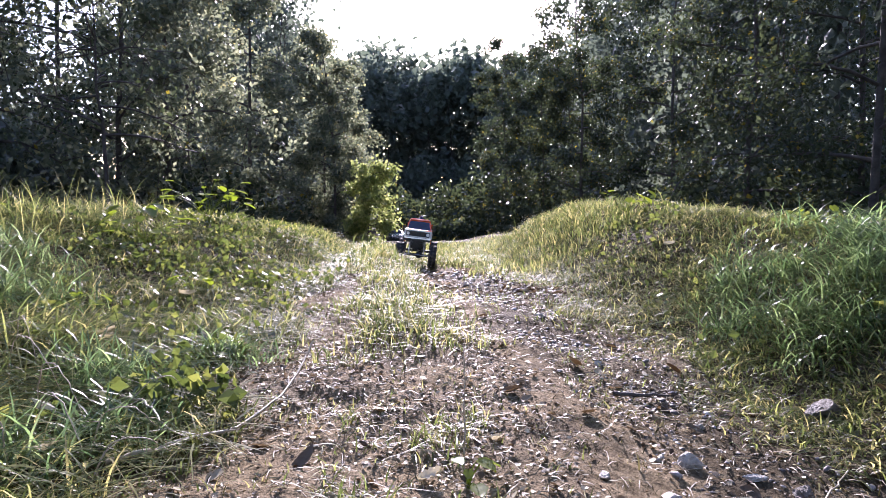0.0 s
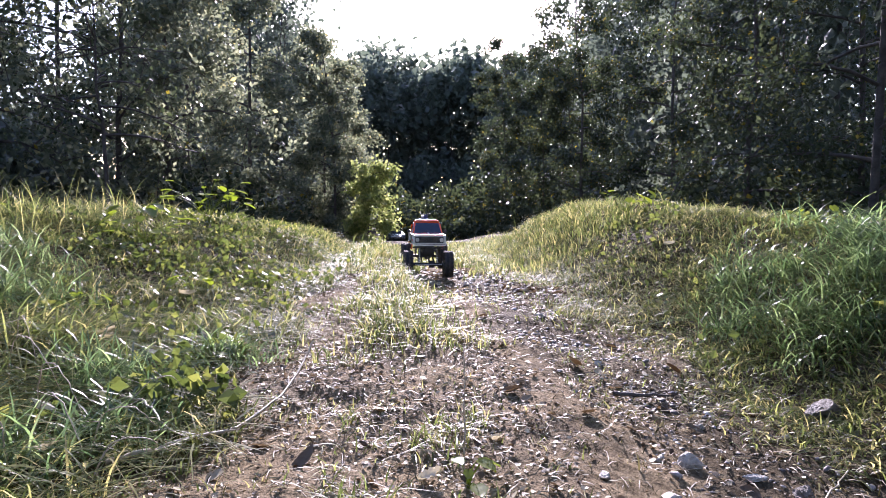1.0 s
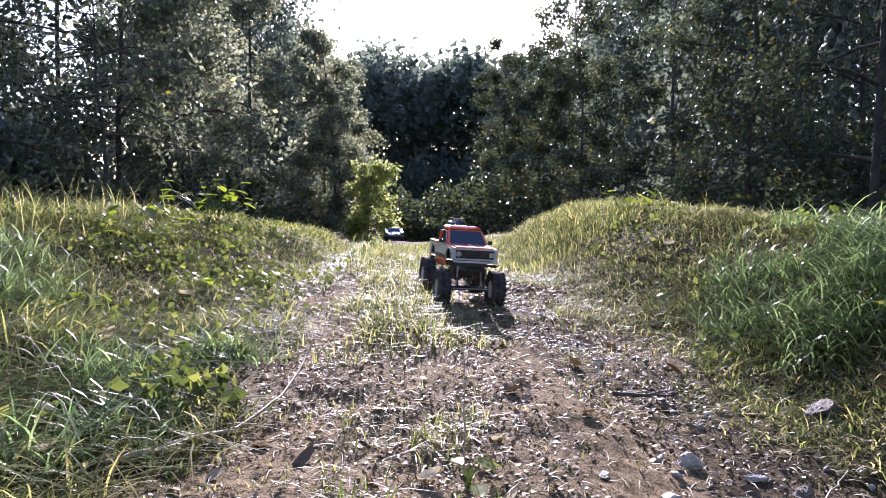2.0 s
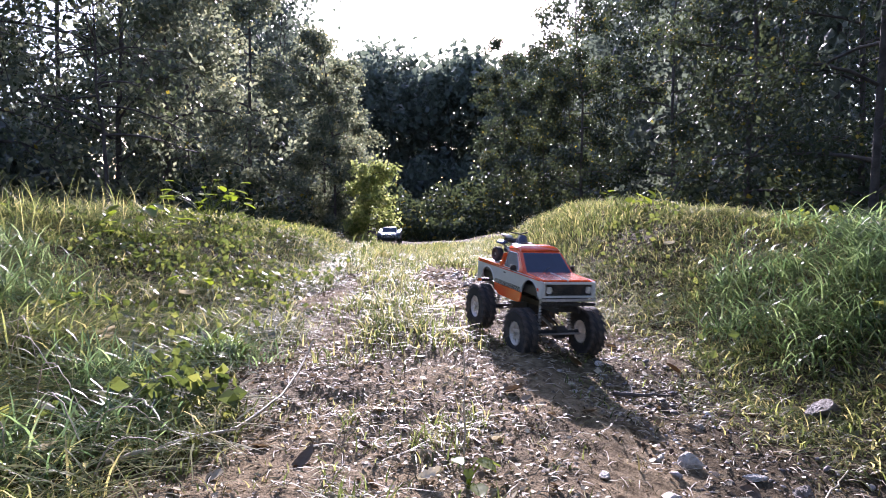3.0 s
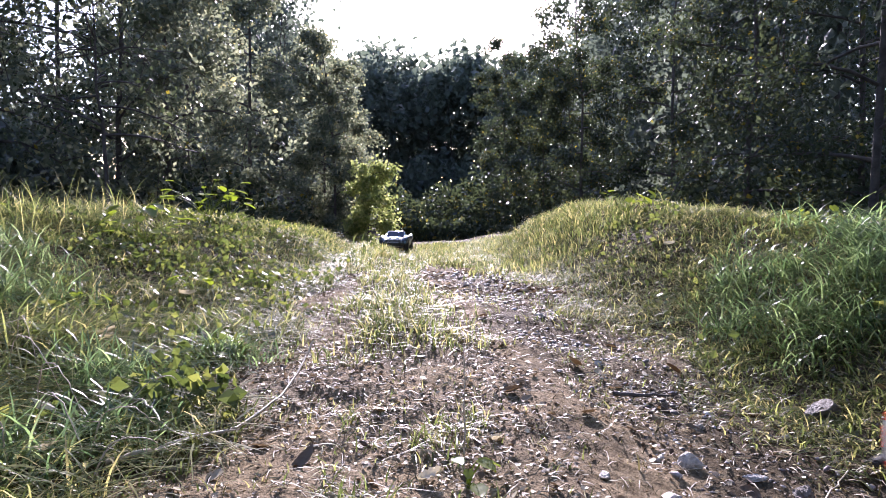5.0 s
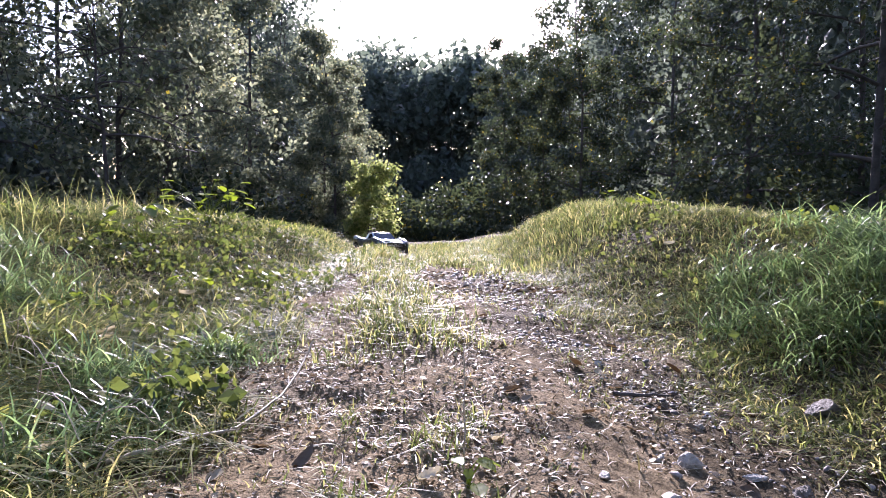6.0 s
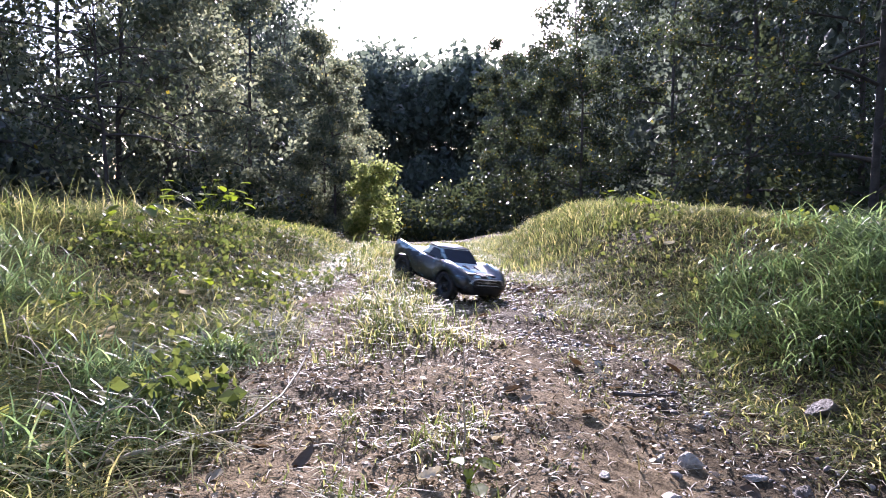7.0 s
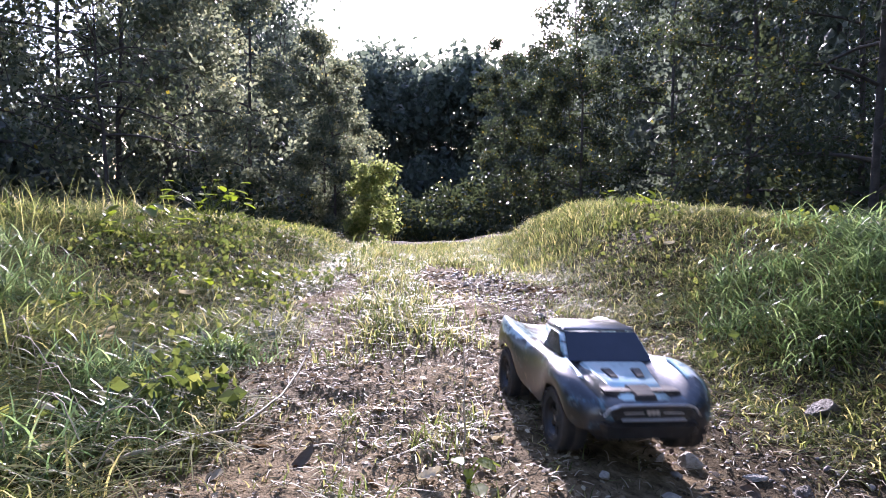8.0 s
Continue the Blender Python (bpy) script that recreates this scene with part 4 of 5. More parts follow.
def merge(bm, one):
    if bm is None:
        return one
    me = bpy.data.meshes.new("merge")
    one.to_mesh(me)
    one.free()
    bm.from_mesh(me)
    bpy.data.meshes.remove(me)
    return bm


def rod(a, b, r, bm=None, sides=10, r2=None):
    one = bmesh.new()
    a, b = Vector(a), Vector(b)
    m = Matrix.Translation((a + b) / 2) @ (b - a).to_track_quat("Z", "Y").to_matrix().to_4x4()
    bmesh.ops.create_cone(one, cap_ends=True, segments=sides, radius1=r, radius2=r if r2 is None else r2, depth=(b - a).length, matrix=m)
    return merge(bm, one)


def plate(outline, y0, y1, bm=None, bevel=0.0015):
    """A profile in x and z, thick from y0 to y1."""
    one = bmesh.new()
    f = one.faces.new([one.verts.new((x, y0, z)) for x, z in outline])
    e = bmesh.ops.extrude_face_region(one, geom=[f])
    bmesh.ops.translate(one, vec=(0, y1 - y0, 0), verts=[g for g in e["geom"] if isinstance(g, bmesh.types.BMVert)])
    if bevel:
        rim = [ed for ed in one.edges if abs(ed.verts[0].co.y - ed.verts[1].co.y) < 1e-6]
        bmesh.ops.bevel(one, geom=rim, offset=bevel, segments=1, affect="EDGES", clamp_overlap=True)
    return merge(bm, one)


def hull(corners, bm=None, bevel=0.003):
    """A six-sided solid from eight corners (bottom four, then top four, going round)."""
    one = bmesh.new()
    v = [one.verts.new(c) for c in corners]
    for q in ((3, 2, 1, 0), (4, 5, 6, 7), (0, 1, 5, 4), (1, 2, 6, 5), (2, 3, 7, 6), (3, 0, 4, 7)):
        one.faces.new([v[i] for i in q])
    if bevel:
        bmesh.ops.bevel(one, geom=one.edges[:], offset=bevel, segments=2, affect="EDGES", clamp_overlap=True)
    return merge(bm, one)


def pane(corners, thick=0.0012, grow=1.0):
    """A thin pane over four corners, pushed out along its normal."""
    c = [Vector(p) for p in corners]
    mid = sum(c, Vector()) / 4
    c = [mid + (p - mid) * grow for p in c]
    n = (c[1] - c[0]).cross(c[3] - c[0]).normalized() * thick
    return hull([p - n for p in c] + [p + n for p in c], None, 0.0005)


def lathe(profile, sides, bm=None):
    """Turn a closed profile (radius, y) about the y axis."""
    one = bmesh.new()
    rings = []
    for i in range(sides):
        a = 2 * math.pi * i / sides
        rings.append([one.verts.new((r * math.cos(a), y, r * math.sin(a))) for r, y in profile])
    n = len(profile)
    for i in range(sides):
        p, q = rings[i], rings[(i + 1) % sides]
        for j in range(n):
            k = (j + 1) % n
            one.faces.new((p[j], p[k], q[k], q[j]))
    return merge(bm, one)


def wheel(parent, x, y, z, r, width, rim_r, lugs, rim_mat, holes=5):
    """A wheel about its own axle: lugged tyre, dished rim with holes, hub nut. It turns about y."""
    side = 1 if y > 0 else -1
    w = new("wheel", None)
    w.parent = parent
    h = width / 2
    bm = lathe([(rim_r, -h * 0.8), (rim_r * 1.15, -h), (r * 0.86, -h), (r * 0.95, -h * 0.75), (r * 0.955, h * 0.75), (r * 0.86, h), (rim_r * 1.15, h), (rim_r, h * 0.8)], 32)
    tyre = part("tyre", bm, RUBBER, w, "black rubber tyre with chunky lugs, dusty")
    block = box((-r * 0.07, -h * 0.5, -math.pi * r / lugs * 0.55), (r * 0.035, h * 0.5, math.pi * r / lugs * 0.55), 0)
    lug_mesh = bpy.data.meshes.new("tread_lug")
    bmesh.ops.recalc_face_normals(block, faces=block.faces)
    block.to_mesh(lug_mesh)
    block.free()
    lug_mesh.materials.append(RUBBER)
    for i in range(lugs):
        for row in (-1, 1):
            a = 2 * math.pi * (i + (0.5 if row > 0 else 0)) / lugs
            lug = new("tread_lug", lug_mesh)
            lug.parent = tyre
            lug.matrix_basis = Matrix.Rotation(-a, 4, "Y") @ Matrix.Translation((r * 0.965, row * h * 0.52, 0)) @ Matrix.Rotation(row * 0.35, 4, "X")
    o = side * h
    bm = lathe([(rim_r * 0.9, -o * 0.8), (rim_r * 1.04, -o * 0.8), (rim_r * 1.04, o * 0.80), (rim_r * 0.97, o * 0.84), (rim_r * 0.90, o * 0.72), (rim_r * 0.80, o * 0.45)], 28)
    for i in range(holes):
        a = 2 * math.pi * i / holes
        m = Matrix.Rotation(-a, 4, "Y") @ Matrix.Translation((rim_r * 0.5, o * 0.54, 0))
        box((-rim_r * 0.42, -h * 0.07, -rim_r * 0.15), (rim_r * 0.42, h * 0.07, rim_r * 0.15), 0.001, bm, turn=m)
    rod((0, o * 0.45, 0), (0, o * 0.60, 0), rim_r * 0.46, bm, 16)
    part("rim", bm, rim_mat, w, "pale spoked wheel rim, dusty" if rim_mat is RIM else "dark spoked wheel rim")
    part("hub_nut", rod((0, o * 0.58, 0), (0, o * 0.75, 0), rim_r * 0.16, None, 6), STEEL, w)
    w["at"] = (x, y, z)
    w.location = (x, y, z)
    return w


def build_pickup():
    car = tagged(new("toy_pickup", None), "orange and cream radio-controlled pickup truck with big muddy tyres", "toy truck")
    arch = lambda cx, cz, r, a0, a1: [(cx + r * math.cos(radians(a)), cz + r * math.sin(radians(a))) for a in np.linspace(a0, a1, 9)]
    # cream sides with round wheel arches cut out
    outline = [(0.212, 0.212), (0.217, 0.200), (0.217, 0.160), (0.206, 0.158)] + arch(0.148, 0.150, 0.056, 9, 171) + [(0.090, 0.1585), (-0.094, 0.1585)] \
        + arch(-0.150, 0.150, 0.052, 13, 162) + [(-0.206, 0.152), (-0.232, 0.150), (-0.235, 0.212), (-0.06, 0.2145), (0.09, 0.2155)]
    for s in (-1, 1):
        panel = part("side_panel", plate(outline, s * 0.086, s * 0.091), WHITE, car, "cream painted body side, scuffed")
        low = [(0.091, 0.1580), (0.086, 0.128), (0.06, 0.123), (-0.06, 0.123), (-0.096, 0.134), (-0.099, 0.1580)]
        part("rocker_panel", plate(low, s * 0.085, s * 0.090), ORANGE, car, "orange lower body side")
        part("rear_valance", plate([(-0.204, 0.1515), (-0.208, 0.142), (-0.230, 0.140), (-0.233, 0.1495)], s * 0.085, s * 0.09), ORANGE, car, "orange rear corner")
        # checkered band: two rows of small squares, every other one dark
        square = None
        for i in range(25):
            x0, z0 = -0.0903 + i * 0.0074, 0.1625 + (i % 2) * 0.0070
            if square is None:
                square = part("check_square", box((-0.0037, -0.0009, -0.0035), (0.0037, 0.0009, 0.0035), 0), BLACK, panel)
                check = square
            else:
                check = new("check_square", square.data)
                check.parent = panel
            check.location = (x0, s * 0.0909, z0)
        part("belt_line", box((-0.233, min(s * 0.0895, s * 0.0922), 0.2105), (0.208, max(s * 0.0895, s * 0.0922), 0.2135), 0.0005), ORANGE, car, "thin orange line along the belt")
        part("bed_rail", box((-0.233, min(s * 0.078, s * 0.092), 0.2140), (-0.055, max(s * 0.078, s * 0.092), 0.2215), 0.0015), ORANGE, car, "orange rim of the load bed")
        part("cab_buttress", plate([(-0.100, 0.2205), (-0.050, 0.2205), (-0.042, 0.262), (-0.052, 0.258), (-0.064, 0.234), (-0.078, 0.2255)], min(s * 0.074, s * 0.087), max(s * 0.074, s * 0.087)), ORANGE, car, "orange sweep from the cab down to the bed rail")
        # flares round the arches
        for cx, r in ((0.148, 0.056), (-0.150, 0.052)):
            bm = None
            pts = [(cx + r * math.cos(radians(a)), s * 0.0915, 0.150 + r * math.sin(radians(a))) for a in np.linspace(15, 165, 13)]
            for a, b in zip(pts[:-1], pts[1:]):
                bm = rod(a, b, 0.002, bm, 6)
            part("arch_lip", bm, WHITE, car)
        part("side_marker", rod((0.196, s * 0.09, 0.185), (0.196, s * 0.0925, 0.185), 0.005, None, 12), ORANGE, car, "small round amber side lamp")
        part("mirror", box((0.052, min(s * 0.095, s * 0.114), 0.219), (0.062, max(s * 0.095, s * 0.114), 0.236), 0.003, rod((0.057, s * 0.088, 0.216), (0.057, s * 0.104, 0.224), 0.002)), BLACK, car, "black door mirror on a stalk")
        part("door_handle", box((-0.03, min(s * 0.0905, s * 0.0945), 0.200), (-0.016, max(s * 0.0905, s * 0.0945), 0.2035), 0.001), BLACK, car)
    # bonnet with a stripe
    part("bonnet", hull([(0.098, -0.086, 0.20), (0.213, -0.085, 0.20), (0.213, 0.085, 0.20), (0.098, 0.086, 0.20),
                         (0.098, -0.083, 0.2205), (0.211, -0.080, 0.2145), (0.211, 0.080, 0.2145), (0.098, 0.083, 0.2205)], None, 0.004), ORANGE, car, "glossy orange bonnet")
    part("bonnet_stripe", hull([(0.105, -0.004, 0.2155), (0.2075, -0.004, 0.2102), (0.2075, 0.004, 0.2102), (0.105, 0.004, 0.2155),
                                (0.105, -0.003, 0.2212), (0.2075, -0.003, 0.2160), (0.2075, 0.003, 0.2160), (0.105, 0.003, 0.2212)], None, 0.0005), WHITE, car, "cream stripe down the bonnet")
    # front: cream surround, dark grille, two lamps
    bm = box((0.210, -0.0875, 0.203), (0.2195, 0.0875, 0.210), 0.0015)
    box((0.210, -0.0875, 0.164), (0.2195, 0.0875, 0.170), 0.0015, bm)
    for s in (-1, 1):
        box((0.210, min(s * 0.078, s * 0.0875), 0.168), (0.2195, max(s * 0.078, s * 0.0875), 0.205), 0.0015, bm)
    part("grille_surround", bm, WHITE, car, "cream front surround")
    bm = box((0.208, -0.079, 0.169), (0.2135, 0.079, 0.204), 0)
    for i in range(5):
        box((0.2135, -0.052, 0.1725 + i * 0.006), (0.2165, 0.052, 0.1748 + i * 0.006), 0.0005, bm)
    grille = part("grille", bm, BLACK, car, "black slatted radiator grille")
    for s in (-1, 1):
        lamp = part("headlight", box((0.2135, s * 0.066 - 0.009, 0.177), (0.2180, s * 0.066 + 0.009, 0.196), 0.003), LENS, car, "square clear headlight")
        part("lamp_rim", lathe([(0.0085, 0.0), (0.0100, 0.0), (0.0100, 0.002), (0.0085, 0.002)], 16), TRIM, lamp).matrix_basis = pose(0.217, s * 0.066, 0.1865, 0, 0, -90)
    # cab with raked windscreen
    lo, hi = 0.213, 0.276
    b4 = [(-0.058, -0.086, lo), (0.104, -0.086, lo), (0.104, 0.086, lo), (-0.058, 0.086, lo)]
    t4 = [(-0.044, -0.0735, hi), (0.036, -0.0735, hi), (0.036, 0.0735, hi), (-0.044, 0.0735, hi)]
    part("cab", hull(b4 + t4, None, 0.004), ORANGE, car, "orange cab shell")
    part("roof", hull([(-0.048, -0.076, 0.273), (0.038, -0.076, 0.273), (0.038, 0.076, 0.273), (-0.048, 0.076, 0.273),
                       (-0.041, -0.063, 0.291), (0.022, -0.063, 0.291), (0.022, 0.063, 0.291), (-0.041, 0.063, 0.291)], None, 0.005), ORANGE, car, "glossy orange roof", True)

    def on(face, u, v):
        a, b, c, d = [Vector(p) for p in face]
        return (a * (1 - u) + b * u) * (1 - v) + (d * (1 - u) + c * u) * v
    front = [b4[1], b4[2], t4[2], t4[1]]
    part("windscreen", pane([on(front, 0.05, 0.08), on(front, 0.95, 0.08), on(front, 0.94, 0.93), on(front, 0.06, 0.93)]), GLASS, car, "dark tinted windscreen")
    part("wiper", rod((0.1035, -0.03, 0.2195), (0.083, 0.01, 0.2345), 0.001), BLACK, car)
    back = [b4[3], b4[0], t4[0], t4[3]]
    part("rear_window", pane([on(back, 0.12, 0.2), on(back, 0.88, 0.2), on(back, 0.86, 0.85), on(back, 0.14, 0.85)]), GLASS, car, "dark tinted rear window")
    for face in ([b4[0], b4[1], t4[1], t4[0]], [b4[2], b4[3], t4[3], t4[2]]):
        first = face[0][0] < 0
        u0, u1 = (0.10, 0.76) if first else (0.24, 0.90)
        q = [on(face, u0, 0.10), on(face, u1, 0.10), on(face, u1, 0.88), on(face, u0, 0.88)]
        win = part("side_window", pane(q), GLASS, car, "dark tinted door window")
        bm = None
        for i in range(4):
            bm = rod(q[i], q[(i + 1) % 4], 0.0012, bm, 6)
        part("window_trim", bm, TRIM, win, "thin silver window trim")
    # load bed
    part("bed_floor", box((-0.231, -0.079, 0.212), (-0.056, 0.079, 0.217), 0), GREY, car, "grey lined load bed floor")
    part("bed_front", box((-0.062, -0.086, 0.189), (-0.057, 0.086, 0.216), 0.001), ORANGE, car)
    for s in (-1, 1):
        part("bed_side", box((-0.231, min(s * 0.079, s * 0.0855), 0.189), (-0.06, max(s * 0.079, s * 0.0855), 0.2135), 0.001), GREY, car)
    tail = part("tailgate", box((-0.237, -0.086, 0.152), (-0.230, 0.086, 0.214), 0.002), WHITE, car, "cream tailgate")
    for s in (-1, 1):
        part("tail_lamp", box((-0.240, s * 0.076 - 0.006, 0.165), (-0.236, s * 0.076 + 0.006, 0.2), 0.002), ORANGE, tail, "red tail lamp")
    # running gear
    bm = None
    for s in (-1, 1):
        bm = box((-0.215, s * 0.035 - 0.004, 0.118), (0.225, s * 0.035 + 0.004, 0.134), 0.001, bm)
    for x in (-0.2, -0.07, 0.06, 0.2):
        box((x - 0.006, -0.035, 0.12), (x + 0.006, 0.035, 0.132), 0.001, bm)
    part("chassis_frame", bm, BLACK, car, "black ladder chassis")
    part("gearbox", box((-0.05, -0.042, 0.078), (0.055, 0.042, 0.122), 0.006), BLACK, car)
    # black box added inside the body to stand in for shade in the arches
    part("inner_liner", box((-0.215, -0.078, 0.158), (0.207, 0.078, 0.188), 0.004), BLACK, car, "black box added under the body to darken its wheel arches")
    part("battery_tray", box((0.075, -0.03, 0.134), (0.2, 0.03, 0.165), 0.003), BLACK, car)
    for x in (0.148, -0.150):
        bm = rod((x, -0.082, 0.075), (x, 0.082, 0.075), 0.0085, None, 12)
        rod((x, 0.003, 0.075), (x, 0.035, 0.075), 0.02, bm, 14)
        part("axle", bm, BLACK, car, "black axle with its gear housing")
        part("drive_shaft", rod((x * 0.86, 0.012, 0.079), (x * 0.2, 0.004, 0.1), 0.005), STEEL, car)
        for s in (-1, 1):
            shock = part("shock_absorber", rod((x, s * 0.052, 0.083), (x * 0.87, s * 0.046, 0.170), 0.0045, None, 10), STEEL, car, "steel shock absorber")
            bm = None
            a, b = Vector((x, s * 0.052, 0.09)), Vector((x * 0.89, s * 0.0465, 0.145))
            pts = [a.lerp(b, i / 48) + Vector((0.0075 * math.cos(i * 0.785), 0.0075 * math.sin(i * 0.785), 0)) for i in range(49)]
            for p, q in zip(pts[:-1], pts[1:]):
                bm = rod(p, q, 0.0011, bm, 4)
            part("coil_spring", bm, BLACK, shock)
            part("link_arm", rod((x, s * 0.04, 0.066), (x * 0.3, s * 0.03, 0.105), 0.0035), BLACK, car)
    part("steering_rod", rod((0.175, -0.075, 0.078), (0.175, 0.075, 0.078), 0.0028), STEEL, car, "steel steering rod")
    bm = box((0.214, -0.092, 0.140), (0.226, 0.092, 0.150), 0.003)
    for s in (-1, 1):
        box((0.200, s * 0.03 - 0.005, 0.135), (0.220, s * 0.03 + 0.005, 0.15), 0.001, bm)
        rod((0.226, s * 0.045, 0.138), (0.226, s * 0.045, 0.154), 0.004, bm, 8)
    part("front_bumper", bm, BLACK, car, "black front bumper")
    part("bumper_bar", box((0.2185, -0.089, 0.154), (0.2270, 0.089, 0.1615), 0.002), TRIM, car, "silver bumper bar under the grille")
    bm = box((-0.256, -0.085, 0.135), (-0.242, 0.085, 0.146), 0.003)
    for s in (-1, 1):
        box((-0.25, s * 0.03 - 0.005, 0.125), (-0.2, s * 0.03 + 0.005, 0.14), 0.001, bm)
    part("rear_bumper", bm, BLACK, car, "black rear bumper")
    gear = ("axle", "drive_shaft", "shock_absorber", "link_arm", "steering_rod")
    for ob in car.children:
        if ob.name.split(".")[0] not in gear:
            ob.matrix_basis = pose(0, 0, 0.018, 0, -4.0, 0) @ ob.matrix_basis
    wheels = [wheel(car, x, y, 0.075, 0.075, 0.050, 0.0345, 20, RIM, 6) for x in (0.148, -0.150) for y in (0.111, -0.111)]
    return car, wheels


def build_quad():
    """The little quad bike that rides in the bed; it moves with the truck."""
    q = tagged(new("toy_quad_bike", None), "small dark blue toy quad bike strapped in the truck bed", "toy quad")
    bm = hull([(-0.055, -0.018, 0.032), (0.055, -0.018, 0.032), (0.055, 0.018, 0.032), (-0.055, 0.018, 0.032),
               (-0.05, -0.02, 0.05), (0.06, -0.014, 0.062), (0.06, 0.014, 0.062), (-0.05, 0.02, 0.05)], None, 0.004)
    part("frame", bm, BLACK, q)
    part("seat", hull([(-0.070, -0.010, 0.056), (0.012, -0.010, 0.054), (0.012, 0.010, 0.054), (-0.070, 0.010, 0.056),
                       (-0.076, -0.011, 0.067), (0.010, -0.008, 0.070), (0.010, 0.008, 0.070), (-0.076, 0.011, 0.067)], None, 0.004), BLACK, q, "black saddle rising to the tank", True)
    part("tank", hull([(0.004, -0.013, 0.052), (0.058, -0.018, 0.046), (0.058, 0.018, 0.046), (0.004, 0.013, 0.052),
                       (0.012, -0.008, 0.078), (0.046, -0.012, 0.086), (0.046, 0.012, 0.086), (0.012, 0.008, 0.078)], None, 0.005), NAVY, q, "dark blue tank and nose", True)
    for s in (-1, 1):
        for x, nm in ((0.050, "front_fender"), (-0.054, "rear_fender")):
            part(nm, hull([(x - 0.024, s * 0.012, 0.055), (x + 0.022, s * 0.012, 0.053), (x + 0.020, s * 0.040, 0.050), (x - 0.022, s * 0.040, 0.052),
                           (x - 0.024, s * 0.012, 0.061), (x + 0.020, s * 0.012, 0.060), (x + 0.014, s * 0.038, 0.055), (x - 0.018, s * 0.038, 0.058)], None, 0.002), NAVY, q, "dark blue mudguard", True)
        for x in (0.046, -0.052):
            w = part("quad_wheel", lathe([(0.008, -0.011), (0.021, -0.012), (0.025, -0.008), (0.025, 0.008), (0.021, 0.012), (0.008, 0.011)], 22), RUBBER, q, "small black toy tyre")
            w.matrix_basis = pose(x, s * 0.042, 0.025)
            part("quad_hub", rod((0, -0.008, 0), (0, 0.008, 0), 0.0078, None, 10), STEEL, w)
        part("axle_arm", rod((0.046 if s > 0 else -0.052, -0.036, 0.025), (0.046 if s > 0 else -0.052, 0.036, 0.025), 0.003), STEEL, q)
    part("engine", box((-0.022, -0.014, 0.030), (0.022, 0.014, 0.066), 0.004, rod((-0.01, -0.02, 0.045), (-0.01, 0.02, 0.045), 0.009, None, 12)), PALE_GREY, q, "pale grey toy engine")
    part("tail_piece", hull([(-0.088, -0.009, 0.084), (-0.040, -0.012, 0.080), (-0.040, 0.012, 0.080), (-0.088, 0.009, 0.084),
                             (-0.094, -0.008, 0.092), (-0.040, -0.010, 0.090), (-0.040, 0.010, 0.090), (-0.094, 0.008, 0.092)], None, 0.002), PALE_GREY, q, "pale tail piece behind the saddle", True)
    for s in (-1, 1):
        part("fork_leg", rod((0.046, s * 0.016, 0.025), (0.030, s * 0.010, 0.098), 0.0028, None, 8), STEEL, q, "steel fork leg")
        part("exhaust_pipe", rod((-0.015, s * 0.018, 0.040), (-0.075, s * 0.017, 0.066), 0.004, None, 10), STEEL, q)
    bm = rod((0.03, 0, 0.078), (0.022, 0, 0.094), 0.003)
    rod((0.022, 0, 0.093), (0.014, 0.034, 0.099), 0.0022, bm)
    rod((0.022, 0, 0.093), (0.014, -0.034, 0.099), 0.0022, bm)
    part("handlebar", bm, BLACK, q)
    part("front_rack", box((0.055, -0.02, 0.066), (0.08, 0.02, 0.069), 0.001, rod((0.07, 0, 0.05), (0.07, 0, 0.067), 0.002)), BLACK, q)
    for s in (-1, 1):
        part("strap", rod((-0.03, s * 0.012, 0.05), (-0.045, s * 0.068, 0.012), 0.0012, None, 6), BLACK, q)
    for ob in q.children:
        if ob.name.split(".")[0] in ("seat", "tank", "front_fender", "rear_fender"):
            ob.data.transform(Matrix.Diagonal((1, 1, 1.2, 1)))
        elif ob.name.split(".")[0] in ("handlebar", "front_rack"):
            ob.data.transform(Matrix.Translation((0, 0, 0.008)))
        for p in (ob, *ob.children):
            p.data.transform(Matrix.Scale(0.97, 4))
            p.location *= 0.97
    return q


